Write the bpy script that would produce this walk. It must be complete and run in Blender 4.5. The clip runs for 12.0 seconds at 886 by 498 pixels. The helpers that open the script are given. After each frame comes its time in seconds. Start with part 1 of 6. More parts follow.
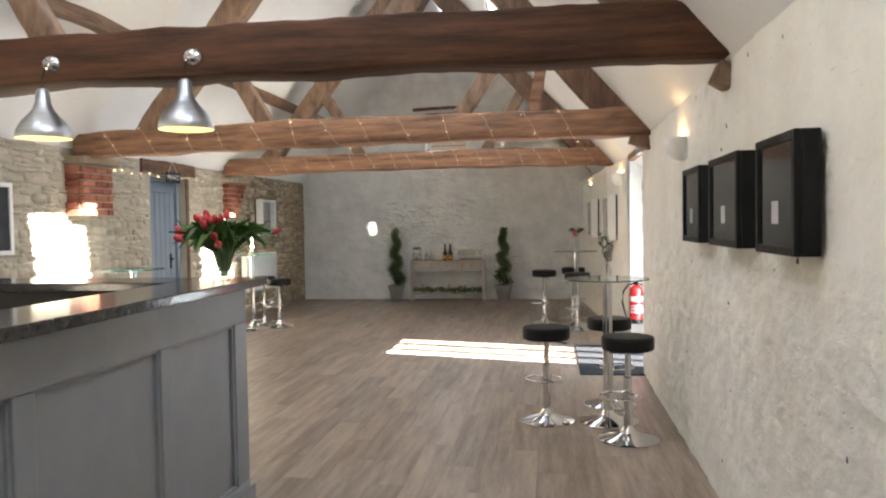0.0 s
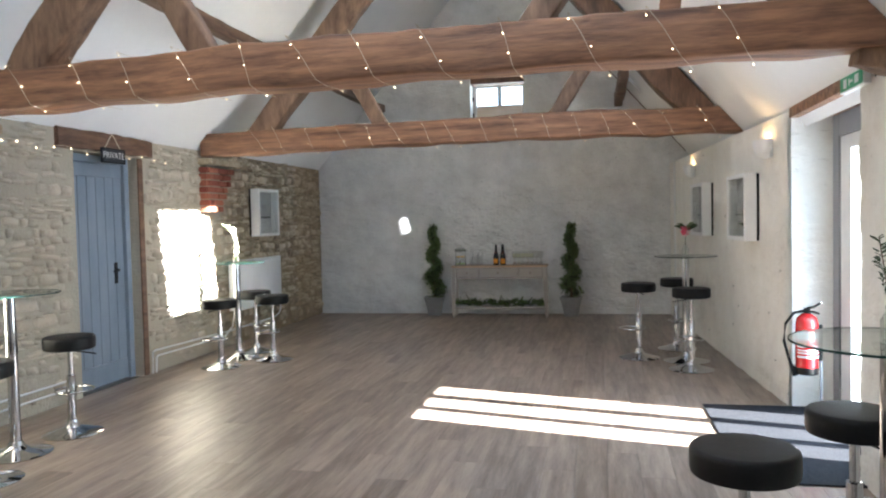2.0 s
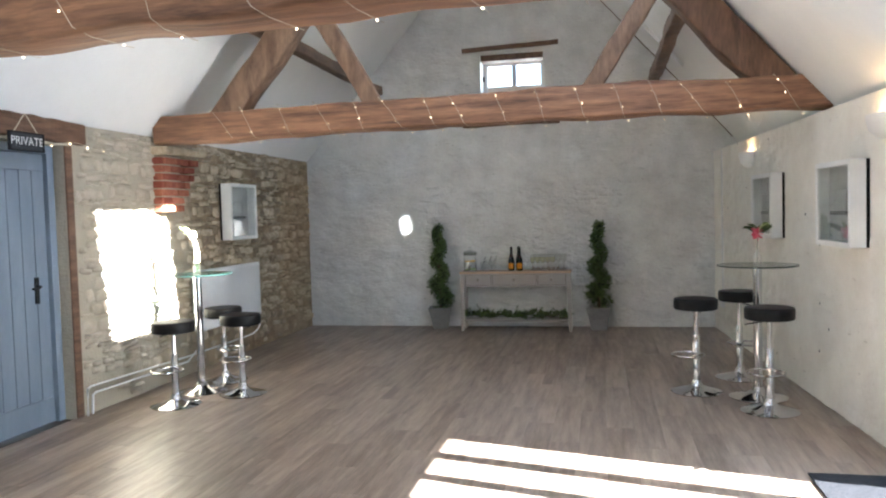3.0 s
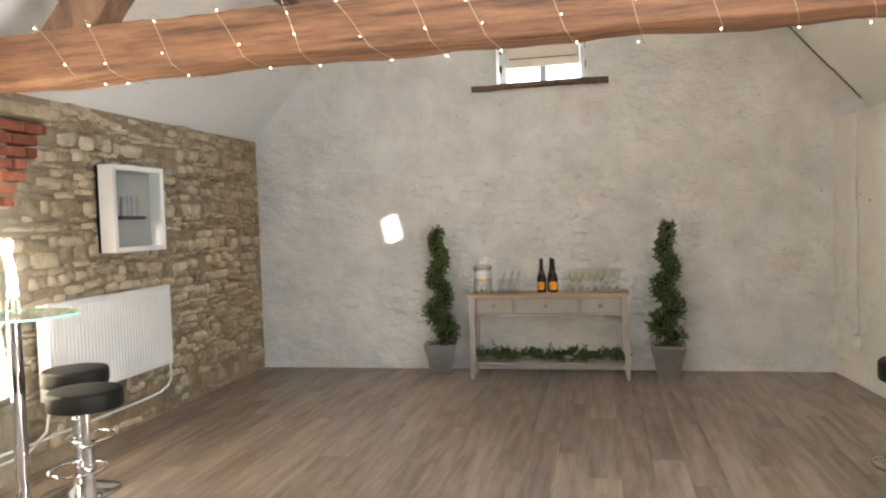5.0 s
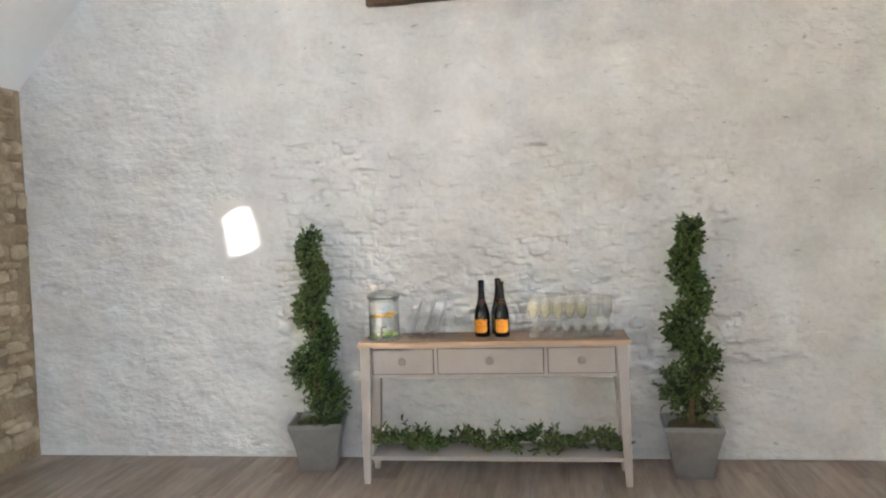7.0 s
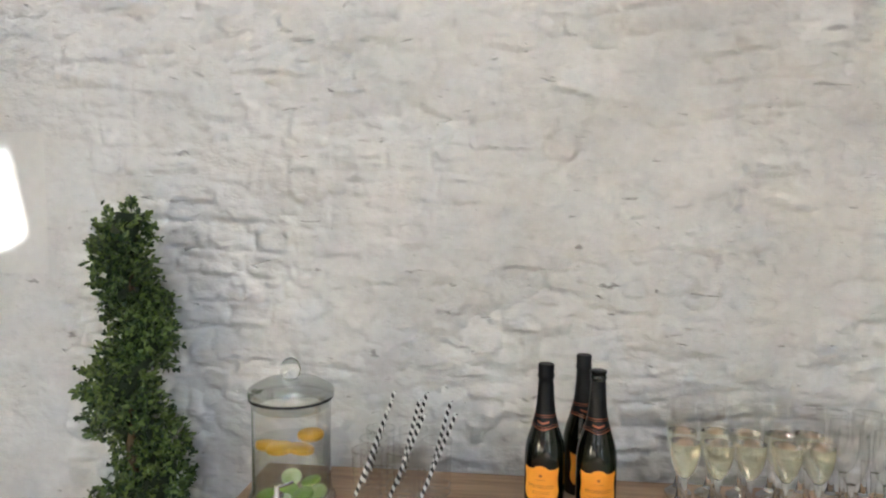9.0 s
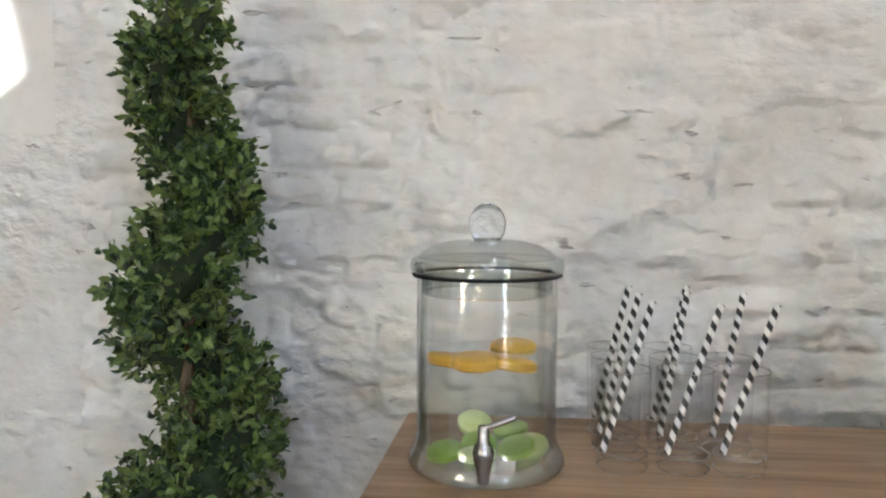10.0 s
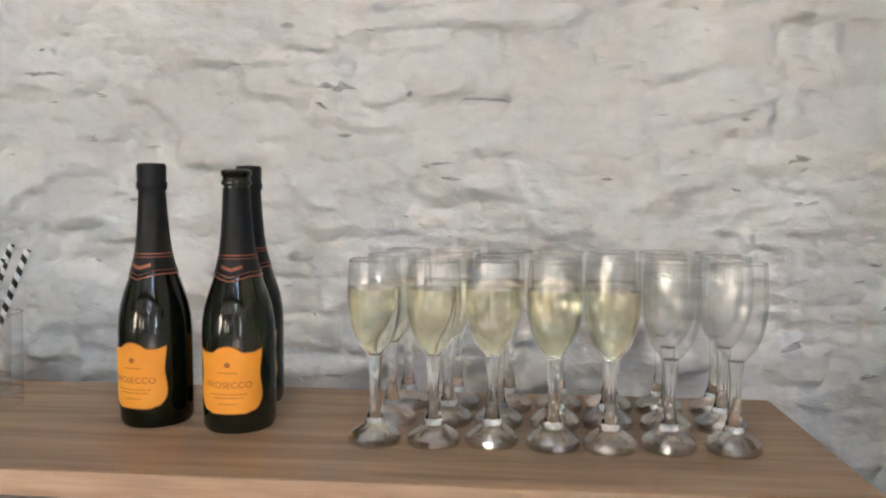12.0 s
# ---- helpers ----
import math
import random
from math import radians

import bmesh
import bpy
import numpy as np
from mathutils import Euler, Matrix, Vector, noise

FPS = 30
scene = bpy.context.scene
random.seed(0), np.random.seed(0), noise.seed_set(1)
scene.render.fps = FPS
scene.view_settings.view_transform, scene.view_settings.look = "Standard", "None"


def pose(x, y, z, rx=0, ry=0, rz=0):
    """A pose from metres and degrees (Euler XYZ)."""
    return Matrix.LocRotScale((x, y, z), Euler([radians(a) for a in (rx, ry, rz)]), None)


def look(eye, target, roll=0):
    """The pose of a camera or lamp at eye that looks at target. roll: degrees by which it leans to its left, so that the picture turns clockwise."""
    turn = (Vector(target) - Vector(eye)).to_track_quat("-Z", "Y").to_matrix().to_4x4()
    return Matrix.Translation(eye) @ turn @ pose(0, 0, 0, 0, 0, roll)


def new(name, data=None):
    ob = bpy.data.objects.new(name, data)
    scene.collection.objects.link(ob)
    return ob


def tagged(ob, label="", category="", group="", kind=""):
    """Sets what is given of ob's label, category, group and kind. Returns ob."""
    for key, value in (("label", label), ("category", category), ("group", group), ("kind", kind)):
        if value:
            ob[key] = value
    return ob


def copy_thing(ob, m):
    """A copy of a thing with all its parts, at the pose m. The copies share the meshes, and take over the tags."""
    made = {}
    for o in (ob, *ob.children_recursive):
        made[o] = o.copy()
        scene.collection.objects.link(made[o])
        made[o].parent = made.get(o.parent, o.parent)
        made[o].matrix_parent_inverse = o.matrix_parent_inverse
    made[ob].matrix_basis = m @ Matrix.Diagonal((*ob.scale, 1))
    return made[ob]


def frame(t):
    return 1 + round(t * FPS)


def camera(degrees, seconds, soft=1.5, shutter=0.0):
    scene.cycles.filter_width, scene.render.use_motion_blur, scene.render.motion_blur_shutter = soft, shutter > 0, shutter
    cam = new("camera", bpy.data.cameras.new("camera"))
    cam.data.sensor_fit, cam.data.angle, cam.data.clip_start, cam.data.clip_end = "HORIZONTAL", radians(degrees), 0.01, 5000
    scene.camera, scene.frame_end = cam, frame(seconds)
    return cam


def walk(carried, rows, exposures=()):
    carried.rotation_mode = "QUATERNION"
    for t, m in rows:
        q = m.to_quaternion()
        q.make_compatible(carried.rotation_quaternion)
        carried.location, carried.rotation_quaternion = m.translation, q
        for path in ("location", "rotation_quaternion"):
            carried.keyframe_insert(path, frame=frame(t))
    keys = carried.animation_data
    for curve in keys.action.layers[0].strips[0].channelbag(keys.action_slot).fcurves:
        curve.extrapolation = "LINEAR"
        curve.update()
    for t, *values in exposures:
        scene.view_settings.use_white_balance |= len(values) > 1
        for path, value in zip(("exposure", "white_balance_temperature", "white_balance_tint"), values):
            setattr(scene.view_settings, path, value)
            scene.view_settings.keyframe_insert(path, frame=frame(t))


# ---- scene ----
cam = camera(61.1, 12.0, 2.1)
EXPOSURES = [(0, 4.35, 6799, 10), (0.5, 4.35, 7396, 10), (1, 4.23, 6022, 9), (2.0, 4.2, 6031, 9), (3, 4.45, 5981, 9), (4.8, 5.0, 7059, 12), (5.5, 5.23, 7015, 12), (6.2, 5.47, 6461, 10), (7.2, 5.52, 6220, 10), (8.8, 5.44, 6294, 10), (9.5, 5.44, 6209, 10), (10.5, 5.67, 6319, 10), (11.3, 5.61, 6246, 14), (12, 5.59, 6246, 12)]
PATH = [
    (0, (0.613, -0.057, 1.476), (0.326, 1.921, 1.407), -0.9),
    (0.5, (0.523, 0.649, 1.462), (0.155, 2.613, 1.394), -1.0),
    (1, (0.4, 1.389, 1.458), (0.026, 3.353, 1.388), -1.0),
    (1.5, (0.301, 2.17, 1.475), (-0.084, 4.132, 1.401), -1.1),
    (2, (0.105, 2.931, 1.47), (-0.301, 4.888, 1.391), -1.3),
    (2.5, (-0.028, 3.673, 1.517), (-0.443, 5.627, 1.426), -1.4),
    (3, (-0.228, 4.431, 1.518), (-0.647, 6.384, 1.426), -1.6),
    (3.2, (-0.326, 4.71, 1.498), (-0.732, 6.667, 1.413), -1.6),
    (4.8, (-0.849, 6.939, 1.468), (-1.251, 8.897, 1.393), -2.0),
    (5, (-0.87, 7.245, 1.47), (-1.28, 9.2, 1.388), -1.9),
    (5.5, (-1.002, 7.966, 1.455), (-1.371, 9.93, 1.373), -2.1),
    (6, (-1.048, 8.697, 1.447), (-1.406, 10.663, 1.365), -2.0),
    (6.5, (-1.017, 9.365, 1.447), (-1.36, 11.334, 1.363), -2.1),
    (7, (-1.05, 10.034, 1.427), (-1.319, 12.014, 1.34), -2.1),
    (7.2, (-1.067, 10.3, 1.426), (-1.293, 12.286, 1.338), -2.0),
    (8.8, (-1.349, 12.299, 1.431), (-1.57, 14.281, 1.28), 0.2),
    (9, (-1.44, 12.526, 1.448), (-1.665, 14.505, 1.271), 0.4),
    (9.5, (-1.771, 12.981, 1.301), (-1.978, 14.966, 1.169), 0.7),
    (10, (-1.88, 13.14, 1.082), (-2.108, 15.123, 0.958), 0.2),
    (10.5, (-1.678, 13.135, 1.054), (-1.893, 15.119, 0.912), -0.1),
    (11, (-1.448, 13.099, 1.056), (-1.644, 15.084, 0.906), -0.1),
    (11.5, (-1.22, 13.119, 1.053), (-1.404, 15.105, 0.895), 0.1),
    (12, (-0.979, 13.22, 1.045), (-1.154, 15.206, 0.889), 0.2),
]
walk(cam, [(t, look(eye, target, lean)) for t, eye, target, lean in PATH], EXPOSURES)

# ---- light ----
SUN_FROM = Vector((1.0, -0.2437, 0.607)).normalized()
world = bpy.data.worlds.new("world")
scene.world = world
world.use_nodes = True
sky = world.node_tree.nodes.new("ShaderNodeTexSky")
sky.sky_type = "NISHITA"
sky.sun_disc = False
sky.sun_elevation = math.asin(SUN_FROM.z)
sky.sun_rotation = math.atan2(SUN_FROM.x, SUN_FROM.y)
world.node_tree.links.new(sky.outputs[0], world.node_tree.nodes["Background"].inputs[0])
world.node_tree.nodes["Background"].inputs[1].default_value = 0.075

sun = new("sun", bpy.data.lights.new("sun", "SUN"))
sun.data.energy = 5.0
sun.data.angle = radians(0.4)
sun.data.color = (1.0, 0.975, 0.93)
sun.matrix_world = look(SUN_FROM * 30, (0, 0, 0))


def sky_lamp(name, centre, towards, width, height, watts, colour=(0.86, 0.93, 1.0)):
    """An area lamp in an opening, in place of the sky's light."""
    lamp = new(name, bpy.data.lights.new(name, "AREA"))
    lamp.data.shape, lamp.data.size, lamp.data.size_y = "RECTANGLE", width, height
    lamp.data.energy, lamp.data.color = watts * 0.17, colour
    lamp.matrix_world = look(centre, Vector(centre) + Vector(towards))
    return lamp


def bulb_lamp(name, place, watts, radius=0.03, colour=(1.0, 0.62, 0.28)):
    lamp = new(name, bpy.data.lights.new(name, "POINT"))
    lamp.data.energy, lamp.data.shadow_soft_size, lamp.data.color = watts * 0.09, radius, colour
    lamp.location = place
    return lamp


# ---- materials ----
def nodes_of(name):
    m = bpy.data.materials.new(name)
    m.use_nodes = True
    nt = m.node_tree
    return m, nt, nt.nodes, nt.links, nt.nodes["Principled BSDF"]


def surface(name, dark, light, scale=6.0, rough=0.6, metal=0.0, bump=0.2, fine=60.0, stretch=(1, 1, 1),
            spread=0.0, spots=0.0, island=False, coat=0.0, spec=0.5, bump_far=0.01, grain=0.3, sheen_shift=0.25):
    """Two-scale procedural surface: patches between two colours, fine grain, bump, and a shift for each piece."""
    m, nt, nd, lk, bsdf = nodes_of(name)
    geo = nd.new("ShaderNodeNewGeometry")
    vec = nd.new("ShaderNodeVectorMath")
    vec.operation = "MULTIPLY"
    vec.inputs[1].default_value = stretch
    place = geo.outputs["Position"]
    rnd = None
    if spread:
        if island:
            rnd = geo.outputs["Random Per Island"]
        else:
            rnd = nd.new("ShaderNodeObjectInfo").outputs["Random"]
        shift = nd.new("ShaderNodeVectorMath")
        shift.operation = "ADD"
        mul = nd.new("ShaderNodeMath")
        mul.operation = "MULTIPLY"
        mul.inputs[1].default_value = 37.0
        lk.new(rnd, mul.inputs[0])
        lk.new(place, shift.inputs[0])
        lk.new(mul.outputs[0], shift.inputs[1])
        place = shift.outputs[0]
    lk.new(place, vec.inputs[0])
    n1 = nd.new("ShaderNodeTexNoise")
    n1.inputs["Scale"].default_value, n1.inputs["Detail"].default_value, n1.inputs["Roughness"].default_value = scale, 6, 0.62
    n2 = nd.new("ShaderNodeTexNoise")
    n2.inputs["Scale"].default_value, n2.inputs["Detail"].default_value = fine, 4
    lk.new(vec.outputs[0], n1.inputs["Vector"])
    lk.new(vec.outputs[0], n2.inputs["Vector"])
    mixf = nd.new("ShaderNodeMath")
    mixf.operation = "MULTIPLY_ADD"
    mixf.inputs[1].default_value, mixf.inputs[2].default_value = grain, -grain / 2
    lk.new(n2.outputs["Fac"], mixf.inputs[0])
    add = nd.new("ShaderNodeMath")
    lk.new(n1.outputs["Fac"], add.inputs[0])
    lk.new(mixf.outputs[0], add.inputs[1])
    fac = add.outputs[0]
    if spread:
        off = nd.new("ShaderNodeMath")
        off.operation = "MULTIPLY_ADD"
        off.inputs[1].default_value, off.inputs[2].default_value = spread, -spread / 2
        lk.new(rnd, off.inputs[0])
        add2 = nd.new("ShaderNodeMath")
        lk.new(fac, add2.inputs[0])
        lk.new(off.outputs[0], add2.inputs[1])
        fac = add2.outputs[0]
    ramp = nd.new("ShaderNodeValToRGB")
    ramp.color_ramp.elements[0].position, ramp.color_ramp.elements[0].color = 0.3, (*dark, 1)
    ramp.color_ramp.elements[1].position, ramp.color_ramp.elements[1].color = 0.7, (*light, 1)
    lk.new(fac, ramp.inputs[0])
    colour = ramp.outputs[0]
    if spots:
        vor = nd.new("ShaderNodeTexVoronoi")
        vor.inputs["Scale"].default_value = spots
        lk.new(geo.outputs["Position"], vor.inputs["Vector"])
        less = nd.new("ShaderNodeMath")
        less.operation = "LESS_THAN"
        less.inputs[1].default_value = 0.07
        lk.new(vor.outputs["Distance"], less.inputs[0])
        gate = nd.new("ShaderNodeMath")
        gate.operation = "GREATER_THAN"
        gate.inputs[1].default_value = 0.6
        lk.new(vor.outputs["Color"], gate.inputs[0])
        both = nd.new("ShaderNodeMath")
        both.operation = "MULTIPLY"
        lk.new(less.outputs[0], both.inputs[0])
        lk.new(gate.outputs[0], both.inputs[1])
        mx = nd.new("ShaderNodeMixRGB")
        mx.inputs[2].default_value = (0.06, 0.055, 0.05, 1)
        lk.new(both.outputs[0], mx.inputs[0])
        lk.new(colour, mx.inputs[1])
        colour = mx.outputs[0]
    lk.new(colour, bsdf.inputs["Base Color"])
    rr = nd.new("ShaderNodeMath")
    rr.operation = "MULTIPLY_ADD"
    rr.inputs[1].default_value, rr.inputs[2].default_value = sheen_shift * min(1, rough * 2), rough - sheen_shift / 2 * min(1, rough * 2)
    lk.new(n2.outputs["Fac"], rr.inputs[0])
    lk.new(rr.outputs[0], bsdf.inputs["Roughness"])
    bsdf.inputs["Metallic"].default_value = metal
    bsdf.inputs["Coat Weight"].default_value = coat
    bsdf.inputs["Specular IOR Level"].default_value = spec
    if bump:
        b1 = nd.new("ShaderNodeBump")
        b1.inputs["Strength"].default_value, b1.inputs["Distance"].default_value = bump, bump_far
        lk.new(fac if not spread else add.outputs[0], b1.inputs["Height"])
        lk.new(b1.outputs[0], bsdf.inputs["Normal"])
    return m


def plain(name, colour, rough=0.5, metal=0.0, emit=0.0, emit_colour=None):
    m, nt, nd, lk, bsdf = nodes_of(name)
    bsdf.inputs["Base Color"].default_value = (*colour, 1)
    bsdf.inputs["Roughness"].default_value = rough
    bsdf.inputs["Metallic"].default_value = metal
    if emit:
        bsdf.inputs["Emission Color"].default_value = (*(emit_colour or colour), 1)
        bsdf.inputs["Emission Strength"].default_value = emit
    return m


def thin_glass(name, tint=(0.96, 0.98, 0.97), rough=0.0, shine=0.045, steepness=3.2, most=0.85):
    """Clear see-through body with Fresnel gloss."""
    m, nt, nd, lk, bsdf = nodes_of(name)
    nd.remove(bsdf)
    clear, gloss, edge, mix = (nd.new("ShaderNodeBsdfTransparent"), nd.new("ShaderNodeBsdfGlossy"),
                               nd.new("ShaderNodeLayerWeight"), nd.new("ShaderNodeMixShader"))
    steep, least = nd.new("ShaderNodeMath"), nd.new("ShaderNodeMath")
    steep.operation, steep.inputs[1].default_value = "POWER", steepness
    least.operation, least.inputs[1].default_value, least.inputs[2].default_value = "MULTIPLY_ADD", most, shine
    clear.inputs[0].default_value = (*tint, 1)
    gloss.inputs["Roughness"].default_value = rough
    lk.new(edge.outputs["Facing"], steep.inputs[0])
    lk.new(steep.outputs[0], least.inputs[0])
    lk.new(least.outputs[0], mix.inputs[0])
    lk.new(clear.outputs[0], mix.inputs[1])
    lk.new(gloss.outputs[0], mix.inputs[2])
    lk.new(mix.outputs[0], nd["Material Output"].inputs[0])
    return m


def solid_glass(name, colour=(1, 1, 1), ior=1.47, rough=0.0):
    m, nt, nd, lk, bsdf = nodes_of(name)
    bsdf.inputs["Base Color"].default_value = (*colour, 1)
    bsdf.inputs["Transmission Weight"].default_value = 1.0
    bsdf.inputs["IOR"].default_value = ior
    bsdf.inputs["Roughness"].default_value = rough
    return m


def striped(name, a, b, pitch):
    """Two colours winding round a thin tube along its own z."""
    m, nt, nd, lk, bsdf = nodes_of(name)
    tc = nd.new("ShaderNodeTexCoord")
    sp = nd.new("ShaderNodeSeparateXYZ")
    lk.new(tc.outputs["Object"], sp.inputs[0])
    ang = nd.new("ShaderNodeMath")
    ang.operation = "ARCTAN2"
    lk.new(sp.outputs[1], ang.inputs[0])
    lk.new(sp.outputs[0], ang.inputs[1])
    turn = nd.new("ShaderNodeMath")
    turn.operation = "MULTIPLY"
    turn.inputs[1].default_value = 1 / (2 * math.pi)
    lk.new(ang.outputs[0], turn.inputs[0])
    zz = nd.new("ShaderNodeMath")
    zz.operation = "MULTIPLY_ADD"
    zz.inputs[1].default_value = 1 / pitch
    lk.new(sp.outputs[2], zz.inputs[0])
    lk.new(turn.outputs[0], zz.inputs[2])
    fr = nd.new("ShaderNodeMath")
    fr.operation = "FRACT"
    lk.new(zz.outputs[0], fr.inputs[0])
    gt = nd.new("ShaderNodeMath")
    gt.operation = "GREATER_THAN"
    gt.inputs[1].default_value = 0.5
    lk.new(fr.outputs[0], gt.inputs[0])
    mx = nd.new("ShaderNodeMixRGB")
    mx.inputs[1].default_value, mx.inputs[2].default_value = (*a, 1), (*b, 1)
    lk.new(gt.outputs[0], mx.inputs[0])
    lk.new(mx.outputs[0], bsdf.inputs["Base Color"])
    bsdf.inputs["Roughness"].default_value = 0.6
    return m


def painted_wall(name, dark, light, hollow_shade, depth=0.035):
    """Painted rubble: lumpy bump, short flat chips and hollows of their own shape, with shade painted into them."""
    m = surface(name, dark, light, 3.0, 0.6, bump=0.0, fine=38, spots=6.0)
    nt = m.node_tree
    nd, lk, bsdf = nt.nodes, nt.links, nt.nodes["Principled BSDF"]
    geo = nd.new("ShaderNodeNewGeometry")
    vec = nd.new("ShaderNodeVectorMath")
    vec.operation = "MULTIPLY"
    vec.inputs[1].default_value = (0.8, 0.8, 1.3)
    lk.new(geo.outputs["Position"], vec.inputs[0])
    heights = []
    for scale, detail, weight in ((8.0, 3, 1.0), (26.0, 4, 0.38), (80.0, 3, 0.07)):
        n = nd.new("ShaderNodeTexNoise")
        n.inputs["Scale"].default_value, n.inputs["Detail"].default_value, n.inputs["Roughness"].default_value = scale, detail, 0.5
        n.inputs["Distortion"].default_value = 0.15
        lk.new(vec.outputs[0], n.inputs["Vector"])
        w = nd.new("ShaderNodeMath")
        w.operation, w.inputs[1].default_value = "MULTIPLY", weight
        lk.new(n.outputs["Fac"], w.inputs[0])
        heights.append(w.outputs[0])
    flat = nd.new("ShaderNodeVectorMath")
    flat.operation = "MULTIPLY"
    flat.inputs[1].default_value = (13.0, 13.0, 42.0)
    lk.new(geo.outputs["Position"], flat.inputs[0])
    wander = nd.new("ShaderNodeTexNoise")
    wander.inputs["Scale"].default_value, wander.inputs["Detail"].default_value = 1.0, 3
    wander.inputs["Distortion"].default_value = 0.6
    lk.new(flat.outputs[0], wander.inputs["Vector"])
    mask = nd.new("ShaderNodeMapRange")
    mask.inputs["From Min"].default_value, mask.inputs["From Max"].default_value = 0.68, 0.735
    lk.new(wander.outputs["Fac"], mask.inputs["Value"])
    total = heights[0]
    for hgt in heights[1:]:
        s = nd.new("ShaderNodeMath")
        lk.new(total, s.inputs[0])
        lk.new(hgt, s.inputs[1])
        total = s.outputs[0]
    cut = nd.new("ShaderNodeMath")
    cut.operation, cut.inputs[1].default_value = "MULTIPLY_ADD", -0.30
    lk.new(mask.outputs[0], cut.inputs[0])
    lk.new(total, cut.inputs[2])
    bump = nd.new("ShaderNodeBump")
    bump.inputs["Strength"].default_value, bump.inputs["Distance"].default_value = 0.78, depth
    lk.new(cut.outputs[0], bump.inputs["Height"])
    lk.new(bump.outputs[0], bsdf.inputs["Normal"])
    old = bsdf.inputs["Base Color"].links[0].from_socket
    # Hollows are mixed darker: the shade under small ledges, as colour.
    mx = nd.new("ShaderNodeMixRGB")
    mx.inputs[2].default_value = (*hollow_shade, 1)
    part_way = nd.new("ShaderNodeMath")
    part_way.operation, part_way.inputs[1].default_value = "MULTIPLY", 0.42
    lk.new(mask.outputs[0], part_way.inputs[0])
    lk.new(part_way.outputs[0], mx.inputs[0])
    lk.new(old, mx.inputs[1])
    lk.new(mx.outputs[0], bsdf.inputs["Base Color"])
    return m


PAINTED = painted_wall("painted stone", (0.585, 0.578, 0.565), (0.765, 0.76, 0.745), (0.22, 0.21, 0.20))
SPOTSMOOTH = surface("smooth paint for sun spot", (0.63, 0.62, 0.60), (0.76, 0.755, 0.735), 3.0, 0.6, bump=0.02, fine=38)
LIMEWASH = painted_wall("limewash", (0.74, 0.705, 0.64), (0.84, 0.815, 0.755), (0.42, 0.38, 0.32), 0.018)
CEILING = surface("ceiling plaster", (0.79, 0.79, 0.79), (0.85, 0.85, 0.845), 1.5, 0.8, bump=0.08, fine=30)


def limed(m, y_from, y_to, pale, most=0.7):
    """A thin, patchy coat of old limewash over the stretch of wall before y_to."""
    nd, lk, bsdf = m.node_tree.nodes, m.node_tree.links, m.node_tree.nodes["Principled BSDF"]
    geo, sp, n, warp, step, mx = (nd.new("ShaderNodeNewGeometry"), nd.new("ShaderNodeSeparateXYZ"), nd.new("ShaderNodeTexNoise"),
                                  nd.new("ShaderNodeMath"), nd.new("ShaderNodeMapRange"), nd.new("ShaderNodeMixRGB"))
    n.inputs["Scale"].default_value, n.inputs["Detail"].default_value = 5.0, 5
    lk.new(geo.outputs["Position"], n.inputs["Vector"])
    lk.new(geo.outputs["Position"], sp.inputs[0])
    warp.operation, warp.inputs[1].default_value = "MULTIPLY_ADD", 1.6
    lk.new(n.outputs["Fac"], warp.inputs[0])
    lk.new(sp.outputs[1], warp.inputs[2])
    step.inputs["From Min"].default_value, step.inputs["From Max"].default_value = y_from + 0.8, y_to + 0.8
    step.inputs["To Min"].default_value, step.inputs["To Max"].default_value = most, 0.0
    lk.new(warp.outputs[0], step.inputs["Value"])
    mx.inputs[2].default_value = (*pale, 1)
    lk.new(step.outputs[0], mx.inputs[0])
    lk.new(bsdf.inputs["Base Color"].links[0].from_socket, mx.inputs[1])
    lk.new(mx.outputs[0], bsdf.inputs["Base Color"])
    return m


MORTAR = limed(surface("lime mortar", (0.20, 0.147, 0.088), (0.39, 0.308, 0.203), 5.0, 0.9, bump=0.9, fine=40, bump_far=0.03), 10.6, 11.5, (0.46, 0.425, 0.35), 0.75)
STONE = surface("rubble stone", (0.29, 0.215, 0.132), (0.53, 0.43, 0.295), 11.0, 0.88, bump=0.8, fine=60, spread=0.32, bump_far=0.02)
STONE_REST = limed(surface("rubble stone far", (0.27, 0.213, 0.146), (0.57, 0.485, 0.36), 11.0, 0.88, bump=0.8, fine=60, spread=0.45, island=True, bump_far=0.02), 10.6, 11.5, (0.50, 0.465, 0.39), 0.55)
BRICK = surface("red brick", (0.24, 0.065, 0.04), (0.44, 0.17, 0.10), 14.0, 0.85, bump=0.5, fine=90, spread=0.5)
PADSTONE = surface("rubble stone", (0.34, 0.265, 0.17), (0.60, 0.52, 0.39), 11.0, 0.88, bump=0.8, fine=60, spread=0.45, bump_far=0.02)
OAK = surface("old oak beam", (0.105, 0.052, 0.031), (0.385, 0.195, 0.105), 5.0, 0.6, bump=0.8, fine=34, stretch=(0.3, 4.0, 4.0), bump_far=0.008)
# The nearest tie beam hangs backlit; its shade is put into this colour.
OAKSHADED = surface("backlit oak beam", (0.030, 0.013, 0.007), (0.12, 0.050, 0.025), 5.0, 0.65, spec=0.25, bump=0.5, fine=34, stretch=(0.3, 4.0, 4.0), bump_far=0.008)
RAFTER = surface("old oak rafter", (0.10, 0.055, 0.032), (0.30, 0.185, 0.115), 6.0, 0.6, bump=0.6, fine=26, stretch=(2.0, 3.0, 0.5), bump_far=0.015)
